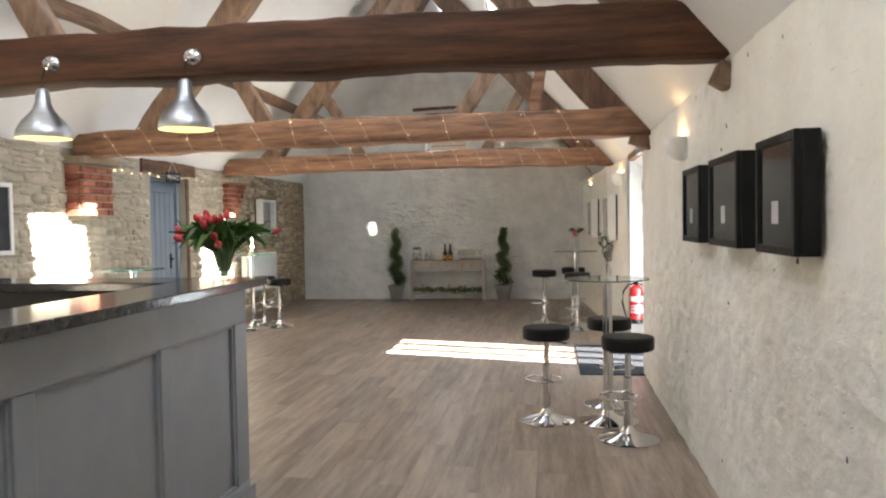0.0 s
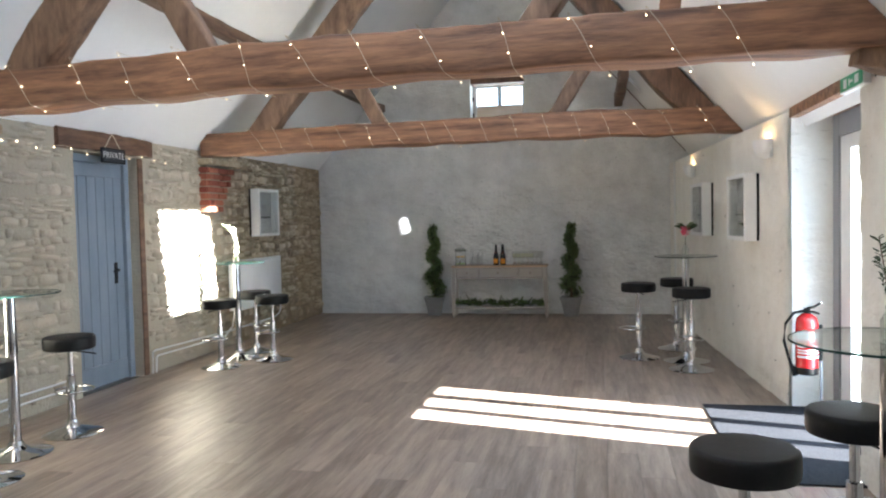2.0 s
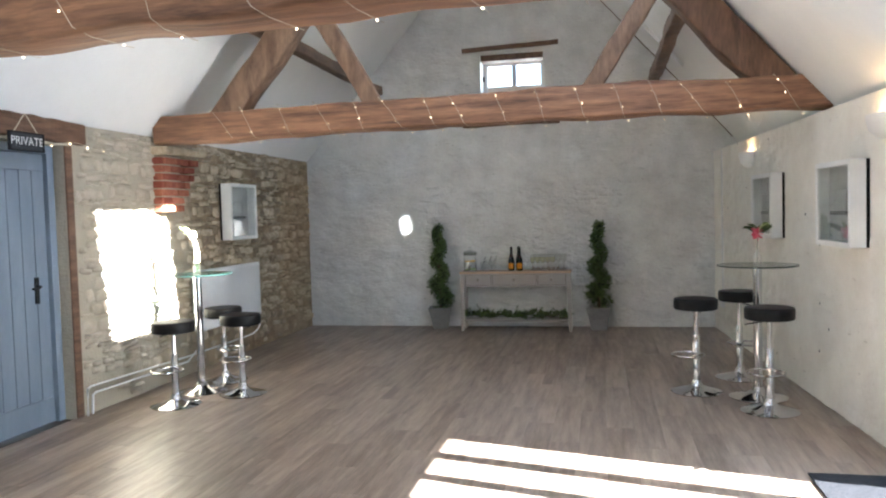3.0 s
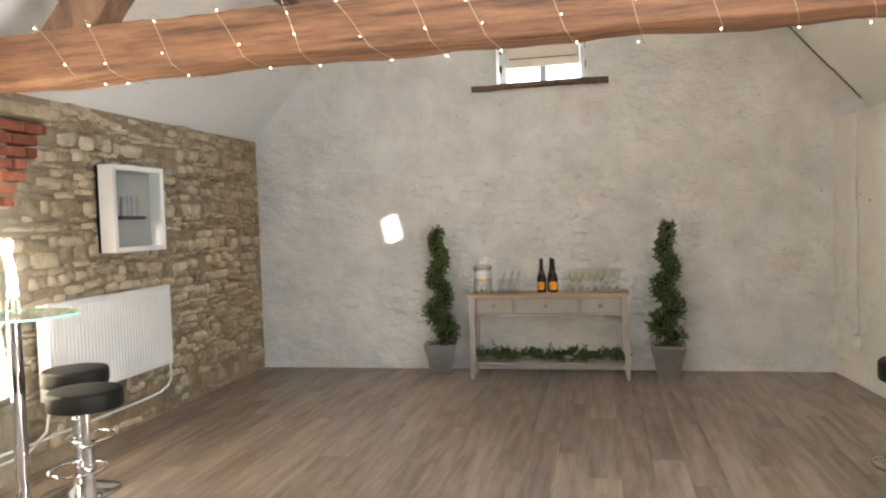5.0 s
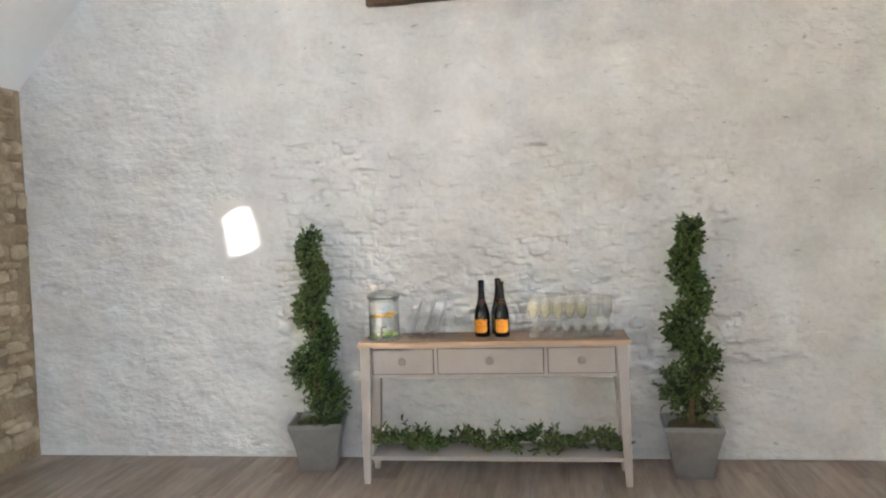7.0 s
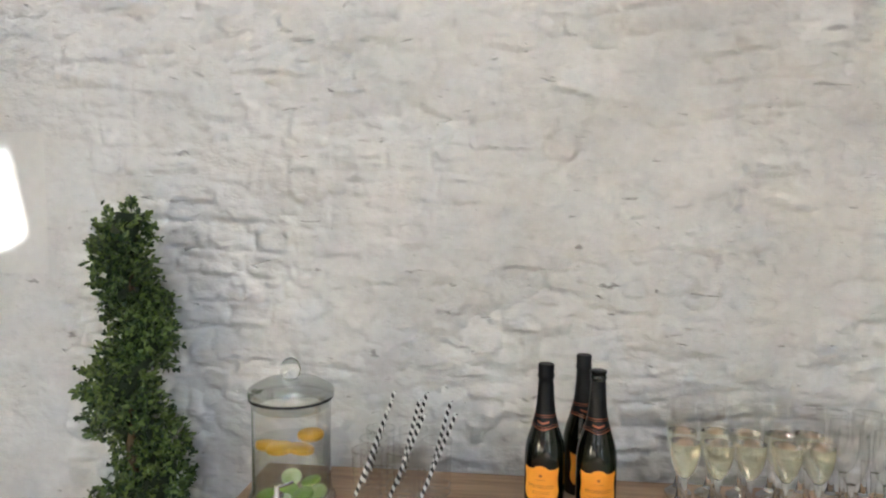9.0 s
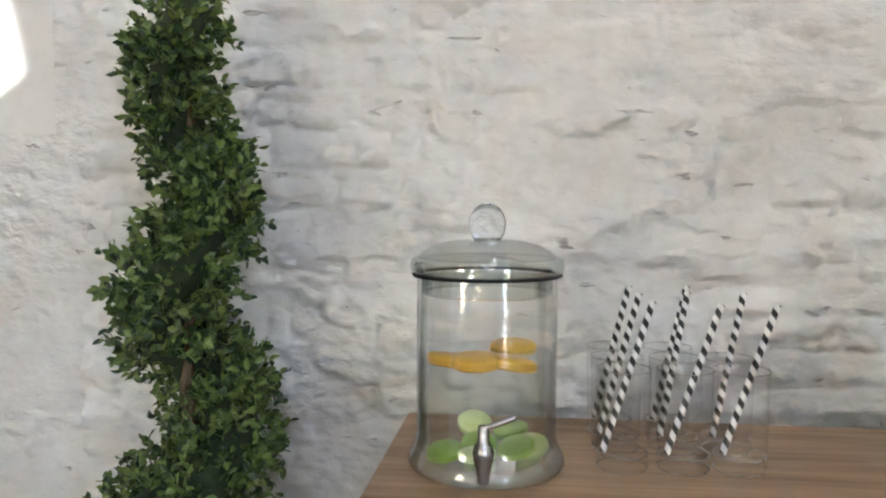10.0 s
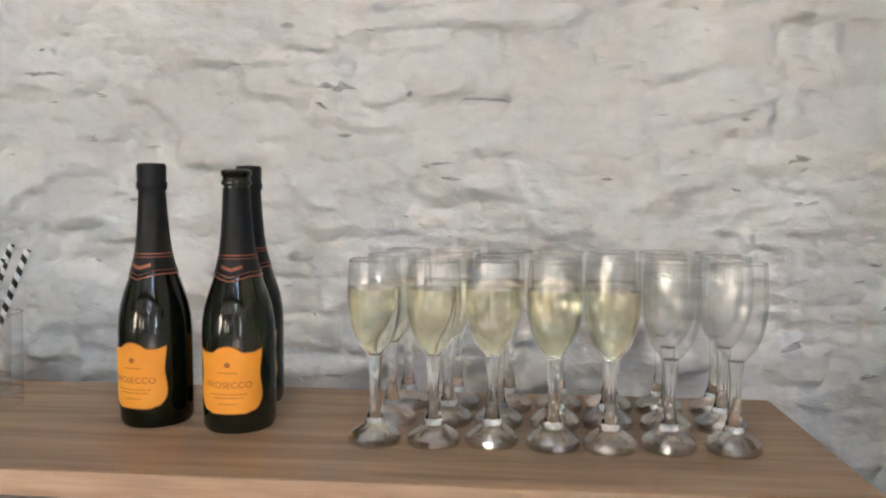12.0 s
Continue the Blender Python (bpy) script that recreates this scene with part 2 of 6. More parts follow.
# Same oak for the east rafters, with their shade put into the colour.
RAFTERSHADED = surface("shaded oak rafter", (0.06, 0.030, 0.015), (0.19, 0.10, 0.055), 6.0, 0.6, bump=0.6, fine=26, stretch=(2.0, 3.0, 0.5), bump_far=0.015)
PURLIN = surface("old oak purlin", (0.07, 0.036, 0.020), (0.20, 0.11, 0.065), 6.0, 0.6, bump=0.6, fine=26, stretch=(3.0, 0.4, 3.0), bump_far=0.015)
FLOORWOOD = surface("floor plank", (0.170, 0.126, 0.096), (0.385, 0.302, 0.240), 2.8, 0.38, bump=0.0, fine=20, grain=0.26, sheen_shift=0.06, stretch=(6.0, 0.6, 1), spread=0.20, bump_far=0.004)
FLOORWOOD_REST = surface("floor plank far", (0.170, 0.126, 0.096), (0.385, 0.302, 0.240), 2.8, 0.38, bump=0.0, fine=20, grain=0.26, sheen_shift=0.06, stretch=(6.0, 0.6, 1), spread=0.20, island=True, bump_far=0.004)
SUBFLOOR = plain("floor joint", (0.05, 0.04, 0.033), 0.8)
BLUE = surface("blue grey paint", (0.17, 0.215, 0.275), (0.22, 0.27, 0.335), 5.0, 0.5, bump=0.12, stretch=(1, 1, 0.3))
BARGREY = surface("bar grey paint", (0.215, 0.22, 0.235), (0.255, 0.26, 0.275), 4.0, 0.42, bump=0.05)
GRANITE = surface("black granite", (0.012, 0.011, 0.011), (0.05, 0.046, 0.044), 45.0, 0.12, bump=0.0, fine=200)
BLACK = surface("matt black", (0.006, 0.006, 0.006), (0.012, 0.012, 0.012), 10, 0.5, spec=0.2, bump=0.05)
LEATHER = surface("black leather", (0.006, 0.0057, 0.0057), (0.011, 0.0105, 0.0105), 30, 0.48, spec=0.22, bump=0.25, fine=240, bump_far=0.002)
CHROME = plain("chrome", (0.62, 0.62, 0.63), 0.06, 1.0)
STEEL = surface("brushed aluminium", (0.44, 0.46, 0.49), (0.56, 0.58, 0.61), 8.0, 0.42, 1.0, bump=0.05, stretch=(1, 1, 12))
WHITE = surface("white paint", (0.74, 0.74, 0.73), (0.82, 0.82, 0.81), 6.0, 0.4, bump=0.05)
CREAM = surface("cream paint", (0.60, 0.52, 0.41), (0.68, 0.60, 0.49), 6.0, 0.5, bump=0.05)
RADWHITE = surface("radiator enamel", (0.70, 0.71, 0.72), (0.78, 0.79, 0.80), 3.0, 0.35, bump=0.02)
GREYBACK = surface("grey backing", (0.40, 0.40, 0.41), (0.47, 0.47, 0.48), 8.0, 0.6, bump=0.05)
DARKGLASS = plain("dark glazing", (0.018, 0.019, 0.021), 0.12)
PANE = thin_glass("window glass")
TABLEGLASS = thin_glass("table glass", (0.90, 0.97, 0.94))
EDGEGLASS = plain("green glass edge", (0.02, 0.06, 0.05), 0.15)
CLEAR = thin_glass("clear glass", (0.992, 0.996, 0.992), 0.05, 0.09, 3.0, 0.55)
TUMBLERGLASS = thin_glass("tumbler glass", (0.992, 0.996, 0.994), 0.04, 0.06, 3.6, 0.5)
JARGLASS = thin_glass("jar glass", (0.975, 0.985, 0.98), 0.03, 0.10, 2.6)
WATER = thin_glass("water", (0.965, 0.98, 0.975), 0.0, 0.04)
FOOTGLASS = thin_glass("thick bright glass", (0.985, 0.99, 0.985), 0.05, 0.26, 1.6, 0.6)
STEMGLASS = solid_glass("thick glass stem", (0.99, 0.995, 0.99), 1.5, 0.02)
RIMGLASS = thin_glass("thick grey green glass", (0.80, 0.84, 0.81), 0.08, 0.18, 2.2)
LIDGLASS = thin_glass("grey lid glass", (0.86, 0.885, 0.87), 0.10, 0.20, 1.8, 0.5)
KNOBGLASS = solid_glass("ball glass", (0.97, 0.985, 0.975))
WINE = solid_glass("white wine", (0.985, 0.965, 0.82), 1.33)
BOTTLE = surface("dark green bottle", (0.003, 0.0045, 0.002), (0.006, 0.010, 0.003), 4.0, 0.09, bump=0.0)
FOIL = surface("black foil", (0.003, 0.003, 0.0035), (0.008, 0.008, 0.009), 30, 0.42, spec=0.3, bump=0.2, fine=120, bump_far=0.002)
COPPER = plain("copper print", (0.33, 0.10, 0.05), 0.4, 0.4)
ORANGE = surface("orange label", (0.88, 0.33, 0.02), (0.94, 0.40, 0.035), 20, 0.55, bump=0.05)
PRINT = plain("label print", (0.42, 0.12, 0.02), 0.6)
TAUPE = surface("taupe paint", (0.375, 0.335, 0.31), (0.43, 0.39, 0.36), 6.0, 0.5, bump=0.1, stretch=(1, 1, 1))
OAKEDGE_LIT = surface("front-lit oak edge", (0.40, 0.25, 0.155), (0.62, 0.44, 0.30), 5.0, 0.45, bump=0.25, fine=30, stretch=(0.6, 9.0, 9.0), bump_far=0.004)
OAKTOP = surface("oak top", (0.21, 0.122, 0.066), (0.44, 0.287, 0.168), 5.0, 0.45, bump=0.25, fine=30, stretch=(0.6, 9.0, 6.0), bump_far=0.006)
LEAF = surface("box leaf", (0.016, 0.042, 0.010), (0.150, 0.212, 0.050), 9.0, 0.36, bump=0.0, spread=0.7, island=True)
LEAFSHADE = surface("box shade", (0.010, 0.018, 0.006), (0.025, 0.04, 0.012), 30, 0.8, bump=0.3)
TULIPLEAF = surface("tulip leaf", (0.03, 0.08, 0.016), (0.10, 0.20, 0.05), 9.0, 0.4, bump=0.0, spread=0.4, island=True)
TULIPRED = surface("tulip red", (0.30, 0.012, 0.02), (0.58, 0.05, 0.06), 14.0, 0.45, bump=0.0, spread=0.5, island=True)
PINK = plain("pink petal", (0.75, 0.12, 0.20), 0.5)
LILY = plain("cream petal", (0.80, 0.82, 0.62), 0.5)
PALELEAF = surface("pale green bud", (0.30, 0.42, 0.14), (0.62, 0.70, 0.40), 20, 0.5, bump=0.0)
ROSEMARY = surface("rosemary needle", (0.018, 0.035, 0.014), (0.060, 0.090, 0.040), 20, 0.6, bump=0.0)
BARK = surface("bark", (0.06, 0.04, 0.025), (0.15, 0.10, 0.06), 20, 0.9, bump=0.5)
SOIL = surface("moss", (0.06, 0.045, 0.02), (0.16, 0.12, 0.05), 40, 0.95, bump=0.8)
POTGREY = surface("galvanised pot", (0.24, 0.235, 0.23), (0.35, 0.345, 0.335), 5.0, 0.42, 0.55, bump=0.1, fine=30)
REDPAINT = surface("red enamel", (0.50, 0.015, 0.02), (0.62, 0.03, 0.03), 6.0, 0.25, bump=0.0)
MATCLOTH = surface("dark door mat", (0.016, 0.017, 0.020), (0.036, 0.037, 0.042), 60, 0.95, spec=0.12, bump=0.6, fine=300)
TAPSTEEL = plain("dull steel", (0.42, 0.42, 0.43), 0.25, 1.0)
KNOBDARK = surface("darker taupe knob", (0.26, 0.225, 0.20), (0.34, 0.30, 0.275), 20, 0.4, bump=0.05)
SIGNGREEN = plain("sign green", (0.01, 0.30, 0.13), 0.4)
LEMON = surface("lemon", (0.66, 0.33, 0.01), (0.80, 0.48, 0.03), 20, 0.4, bump=0.1)
LIME = surface("lime", (0.17, 0.34, 0.03), (0.34, 0.52, 0.08), 20, 0.4, bump=0.1)
LIMEFLESH = surface("lime flesh", (0.40, 0.55, 0.16), (0.60, 0.70, 0.34), 40, 0.4, bump=0.1)
STRAW = striped("striped paper", (0.02, 0.02, 0.02), (0.78, 0.78, 0.76), 0.0162)
BULB = plain("fairy bulb", (1.0, 0.78, 0.45), 0.3, 0.0, 0.8, (1.0, 0.76, 0.45))
WIRE = plain("pale wire", (0.55, 0.47, 0.36), 0.5)
BLACKBOARD = surface("blackboard", (0.018, 0.020, 0.026), (0.035, 0.038, 0.046), 12, 0.7, bump=0.1)
CHALK = plain("chalk white", (0.72, 0.72, 0.72), 0.8)
LAMPINSIDE = plain("lamp inside", (0.85, 0.80, 0.62), 0.5)
LAMPGLOW = plain("lamp bulb", (1.0, 0.85, 0.55), 0.4, 0.0, 0.8, (1.0, 0.78, 0.42))
GRASS = surface("outside paving", (0.20, 0.19, 0.17), (0.34, 0.32, 0.29), 1.2, 0.9, bump=0.2)


# ---- building helpers ----
def thing(name, place, label, category, group="", turn=0.0):
    ob = new(name)
    ob.empty_display_size = 0.1
    ob.matrix_world = pose(*place, 0, 0, turn)
    return tagged(ob, label, category, group)


def part(name, bm, material, parent=None, label="", smooth=None):
    me = bpy.data.meshes.new(name)
    bm.normal_update()
    bm.to_mesh(me)
    bm.free()
    me.materials.append(material)
    if smooth is not None:
        me.shade_smooth() if smooth >= 180 else me.set_sharp_from_angle(angle=radians(smooth))
        if smooth < 180:
            for poly in me.polygons:
                poly.use_smooth = True
    ob = new(name, me)
    ob.parent = parent
    return tagged(ob, label)


def structure(ob, label="", category=""):
    return tagged(ob, label, category, kind="structure")


def bx(bm, a, b, bevel=0.0, seg=2):
    made = bmesh.ops.create_cube(bm, size=1)["verts"]
    for v in made:
        v.co = Vector([a[i] + (b[i] - a[i]) * (v.co[i] + 0.5) for i in range(3)])
    if bevel:
        edges = list({e for v in made for e in v.link_edges})
        bmesh.ops.bevel(bm, geom=edges, offset=bevel, segments=seg, affect="EDGES", profile=0.6)
    return bm


def box_bm(a, b, bevel=0.0, seg=2):
    return bx(bmesh.new(), a, b, bevel, seg)


def lathe(bm, profile, seg=28, at=(0, 0, 0), cap_low=True, cap_high=True):
    rings = []
    for r, z in profile:
        rings.append([bm.verts.new((at[0] + r * math.cos(2 * math.pi * k / seg), at[1] + r * math.sin(2 * math.pi * k / seg), at[2] + z)) for k in range(seg)])
    for lo, hi in zip(rings, rings[1:]):
        for k in range(seg):
            bm.faces.new((lo[k], lo[(k + 1) % seg], hi[(k + 1) % seg], hi[k]))
    if cap_low:
        bm.faces.new(list(reversed(rings[0])))
    if cap_high:
        bm.faces.new(rings[-1])
    return bm


def tube(bm, points, r, seg=8, closed=False, ends=None):
    """A round tube along points; ends: another radius at the far end."""
    pts = [Vector(p) for p in points]
    rings = []
    n = len(pts)
    for i, p in enumerate(pts):
        d = (pts[(i + 1) % n] - pts[i - 1]) if closed else (pts[min(i + 1, n - 1)] - pts[max(i - 1, 0)])
        d.normalize()
        side = d.cross(Vector((0, 0, 1)))
        if side.length < 0.05:
            side = d.cross(Vector((0, 1, 0)))
        side.normalize()
        up = side.cross(d)
        rad = r if ends is None else r + (ends - r) * i / (n - 1)
        rings.append([bm.verts.new(p + rad * (math.cos(2 * math.pi * k / seg) * side + math.sin(2 * math.pi * k / seg) * up)) for k in range(seg)])
    for i in range(n if closed else n - 1):
        lo, hi = rings[i], rings[(i + 1) % n]
        for k in range(seg):
            bm.faces.new((lo[k], lo[(k + 1) % seg], hi[(k + 1) % seg], hi[k]))
    if not closed:
        bm.faces.new(list(reversed(rings[0])))
        bm.faces.new(rings[-1])
    return bm


def slab(us, vs, hole, place, thick):
    """A slab on the grid us x vs, open where hole(u, v) holds. place(u, v, w) gives the point; w from 0 to thick."""
    bm = bmesh.new()
    pts = {}

    def vert(i, j, w):
        if (i, j, w) not in pts:
            pts[(i, j, w)] = bm.verts.new(place(us[i], vs[j], thick * w))
        return pts[(i, j, w)]

    cells = {(i, j) for i in range(len(us) - 1) for j in range(len(vs) - 1)
             if not hole((us[i] + us[i + 1]) / 2, (vs[j] + vs[j + 1]) / 2)}
    for i, j in cells:
        c = ((i, j), (i + 1, j), (i + 1, j + 1), (i, j + 1))
        bm.faces.new([vert(*p, 0) for p in reversed(c)])
        bm.faces.new([vert(*p, 1) for p in c])
        for k, (di, dj) in enumerate(((0, -1), (1, 0), (0, 1), (-1, 0))):
            if (i + di, j + dj) not in cells:
                p, q = c[k], c[(k + 1) % 4]
                bm.faces.new((vert(*p, 0), vert(*q, 0), vert(*q, 1), vert(*p, 1)))
    bmesh.ops.recalc_face_normals(bm, faces=bm.faces)
    return bm


TABLE = np.random.RandomState(7).rand(256, 256)


def vnoise(x, y):
    xi, yi = np.floor(x).astype(int), np.floor(y).astype(int)
    fx, fy = x - xi, y - yi
    fx, fy = fx * fx * (3 - 2 * fx), fy * fy * (3 - 2 * fy)
    a, b = TABLE[xi % 256, yi % 256], TABLE[(xi + 1) % 256, yi % 256]
    c, d = TABLE[xi % 256, (yi + 1) % 256], TABLE[(xi + 1) % 256, (yi + 1) % 256]
    return (a * (1 - fx) + b * fx) * (1 - fy) + (c * (1 - fx) + d * fx) * fy


def overhang(u, v, least):
    """Lumps that swell slowly from above and break off sharply below."""
    up = np.zeros_like(u)
    for k in range(5):
        up = np.maximum(up, np.clip((vnoise(u, v - k * 0.11) - least) * 5, 0, 1) * (1 - k * 0.2))
    return up


def relief(u, v, course=0.066, length=0.17, depth=0.011, even=1.0):
    """Height of a painted wall of uneven courses, some joints filled."""
    v2 = v + 0.06 * vnoise(u * 2.3, v * 2.3) + 0.045 * vnoise(u * 6 + 9, v * 4)
    u2 = u + 0.07 * vnoise(u * 5 + 40, v * 6)
    row = np.floor(v2 / course).astype(int)
    fv = v2 / course - row
    long = length * (0.6 + 0.8 * TABLE[row % 256, 11])
    shifted = u2 / long + 7 * TABLE[row % 256, 3]
    col = np.floor(shifted).astype(int)
    fu = shifted - col
    dist = np.minimum(np.minimum(fv, 1 - fv) * course, np.minimum(fu, 1 - fu) * long)
    joint = np.clip(dist / 0.013, 0, 1)
    joint = joint * joint * (3 - 2 * joint)
    filled = np.clip((vnoise(u * 3.1 + 5, v * 4.7 + 8) - 0.50) * 2.4, 0, 1)
    tall = 0.35 + 0.65 * TABLE[row % 256, col % 256]
    tilt = (0.5 - fv) * 1.1 * joint * TABLE[(row + 9) % 256, (col + 5) % 256]
    lumps = vnoise(u * 9, v * 13) * 0.5 + vnoise(u * 21, v * 30) * 0.3 + vnoise(u * 46, v * 60) * 0.2
    broad = vnoise(u * 1.3 + 3, v * 1.1)
    ledge = overhang(u * 11 + 17, v * 19 + 4, 0.52) + overhang(u * 23 + 70, v * 37 + 31, 0.55) * 0.6
    return even * (depth * (joint * tall * filled + tilt * filled) + 0.020 * (lumps - 0.5) + 0.010 * (broad - 0.5) + 0.0125 * ledge)


def relief_sheet(name, us, vs, place, material, parent, hole=None, patch=None, **how):
    """A dense sheet with wall relief. place(u, v, h) takes arrays; h is the height off the wall."""
    u, v = np.meshgrid(us, vs, indexing="ij")
    pts = np.stack(place(u, v, relief(u, v, **how)), -1).reshape(-1, 3)
    nu, nv = len(us), len(vs)
    idx = np.arange(nu * nv).reshape(nu, nv)
    quads = np.stack([idx[:-1, :-1], idx[1:, :-1], idx[1:, 1:], idx[:-1, 1:]], -1).reshape(-1, 4)
    if hole is not None:
        mid = pts[quads].mean(1)
        quads = quads[~hole(mid)]
    me = bpy.data.meshes.new(name)
    me.from_pydata(pts.tolist(), [], quads.tolist())
    me.materials.append(material)
    if patch is not None:
        me.materials.append(patch[0])
        me.polygons.foreach_set("material_index", patch[1](pts[quads].mean(1)).astype(np.int32))
    me.shade_smooth()
    ob = new(name, me)
    ob.parent = parent
    return ob


def timber(a, b, width, height, bow=0.0, rough=0.012, seed=0, steps=36):
    """A hewn timber from a to b with uneven faces, worn arrises and a slight bow."""
    bm = bmesh.new()
    a, b = Vector(a), Vector(b)
    along = (b - a).normalized()
    side = along.cross(Vector((0, 0, 1)))
    if side.length < 0.05:
        side = Vector((0, 1, 0))
    side.normalize()
    up = side.cross(along)
    cross = []
    c = 0.16
    for sx, sy in ((-1, -1), (1, -1), (1, 1), (-1, 1)):
        for k in range(2):
            flip = (sx * sy > 0) == (k == 0)
            cross.append((sx * (1 if flip else 1 - c), sy * (1 - c if flip else 1)))
    cross = [p for q in range(4) for p in (cross[2 * q], ((cross[2 * q][0] + cross[2 * q + 1][0]) / 2 * 1.03, (cross[2 * q][1] + cross[2 * q + 1][1]) / 2 * 1.03), cross[2 * q + 1])]
    cross.sort(key=lambda p: math.atan2(p[1], p[0]))
    rings = []
    for i in range(steps + 1):
        f = i / steps
        centre = a.lerp(b, f) + up * (bow * 4 * f * (1 - f))
        ring = []
        for x, y in cross:
            base = centre + side * (x * width / 2) + up * (y * height / 2)
            n = noise.noise_vector(base * 2.2 + Vector((seed * 3.1, 0, 0))) * rough * 1.6 + noise.noise_vector(base * 8 + Vector((0, seed * 5.7, 0))) * rough * 0.7
            ring.append(bm.verts.new(base + n - along * n.dot(along)))
        rings.append(ring)
    m = len(cross)
    for lo, hi in zip(rings, rings[1:]):
        for k in range(m):
            bm.faces.new((lo[k], lo[(k + 1) % m], hi[(k + 1) % m], hi[k]))
    bm.faces.new(list(reversed(rings[0])))
    bm.faces.new(rings[-1])
    bmesh.ops.recalc_face_normals(bm, faces=bm.faces)
    return bm


def words(text, height, depth=0.001):
    """A flat mesh of text in the built-in font, centred, in the x-y plane."""
    cu = bpy.data.curves.new("text", "FONT")
    cu.body, cu.size, cu.align_x, cu.align_y, cu.extrude = text, height, "CENTER", "CENTER", depth
    ob = bpy.data.objects.new("text", cu)
    scene.collection.objects.link(ob)
    me = bpy.data.meshes.new_from_object(ob.evaluated_get(bpy.context.evaluated_depsgraph_get()))
    bpy.data.objects.remove(ob)
    bm = bmesh.new()
    bm.from_mesh(me)
    return bm


# ---- the shell of the barn ----
END_Y, LEFT_X, BACK_Y = 14.38, -4.28, -4.0
RIDGE_X, PITCH = -1.40, 1.145


def roof_left(x):
    return 2.35 + (x + 4.24) * PITCH


def roof_right(x):
    return 2.36 + (1.39 - x) * PITCH


def face_right(y):
    """x of the inner face of the right-hand wall."""
    return 1.48 if y < 8.9 else 1.50 - (y - 8.95) * 0.0663


ground = structure(part("ground", box_bm((-400, -400, -0.5), (400, 400, -0.12)), GRASS), "pale paving outside the barn", "ground")
floor = structure(part("floor", box_bm((-4.8, BACK_Y - 0.3, -0.12), (2.1, END_Y + 0.3, -0.006)), SUBFLOOR), "grey brown wood plank floor", "floor")

# rooflights: x from, x to, y from, y to; last two unseen, added for light
ROOFLIGHTS = [(-0.18, 0.52, 8.74, 9.88), (-0.18, 0.52, 5.33, 6.27), (-0.18, 0.52, 1.3, 2.4), (-0.18, 0.52, -2.4, -1.3)]
SPOT_HOLE = (0.28, 0.70, 13.46, 13.64)
openings = ROOFLIGHTS + [SPOT_HOLE]
roof_us = sorted({BACK_Y - 0.4, END_Y + 0.5, *[o[2] for o in openings], *[o[3] for o in openings]})
roof_vs = sorted({RIDGE_X, 1.62, *[o[0] for o in openings], *[o[1] for o in openings]})
NR = Vector((PITCH, 0, 1)).normalized()
NL = Vector((-PITCH, 0, 1)).normalized()
structure(part("ceiling_east", slab(roof_us, roof_vs, lambda u, v: any(o[0] < v < o[1] and o[2] < u < o[3] for o in openings),
          lambda u, v, w: Vector((v, u, roof_right(v))) + NR * w, 0.10), CEILING), "white plastered sloping ceiling with rooflights", "ceiling")
# unseen plate, added: its small slanting hole throws the sun spot on the gable
SPOT = [(-2.948, 1.495), (-2.850, 1.498), (-2.800, 1.272), (-2.898, 1.266)]
chink = []
for sx, sz in SPOT:
    run = (2.36 + (1.39 - sx) * PITCH + 0.156 - sz) / (SUN_FROM.z / SUN_FROM.x + PITCH)
    chink.append(Vector((sx, END_Y, sz)) + SUN_FROM * (run / SUN_FROM.x))
heart = sum(chink, Vector()) / 4
chink = sorted(chink, key=lambda p: math.atan2(p.y - heart.y, p.x - heart.x))
if chink[-1].x < heart.x and abs(chink[-1].y - heart.y) < 0.02:
    chink = chink[-1:] + chink[:-1]
rim = [Vector((x, y, roof_right(x) + 0.156)) for x, y in ((SPOT_HOLE[0] - 0.06, SPOT_HOLE[2] - 0.06), (SPOT_HOLE[1] + 0.16, SPOT_HOLE[2] - 0.06), (SPOT_HOLE[1] + 0.16, SPOT_HOLE[3] + 0.06), (SPOT_HOLE[0] - 0.06, SPOT_HOLE[3] + 0.06))]
bm = bmesh.new()
inner, outer = [bm.verts.new(p) for p in chink], [bm.verts.new(p) for p in rim]
for k in range(4):
    bm.faces.new((outer[k], outer[(k + 1) % 4], inner[(k + 1) % 4], inner[k]))
bmesh.ops.recalc_face_normals(bm, faces=bm.faces)
bmesh.ops.solidify(bm, geom=bm.faces[:], thickness=0.004)
structure(part("roof_tile", bm, CEILING), "unseen plate added to shape a small sun spot on the gable", "roof tile")
# More unseen rooflights, added high in the west slope to brighten the east side.
ADDED_WEST = [(-2.30, -1.72, y, y + 1.1) for y in (-2.4, 1.2, 4.8, 8.4)]
structure(part("ceiling_west", slab(sorted({BACK_Y - 0.4, END_Y + 0.5, *[o[2] for o in ADDED_WEST], *[o[3] for o in ADDED_WEST]}), [-4.9, -2.30, -1.72, RIDGE_X],
          lambda u, v: any(o[0] < v < o[1] and o[2] < u < o[3] for o in ADDED_WEST),
          lambda u, v, w: Vector((v, u, roof_left(v))) + NL * w, 0.10), CEILING), "white plastered sloping ceiling", "ceiling")
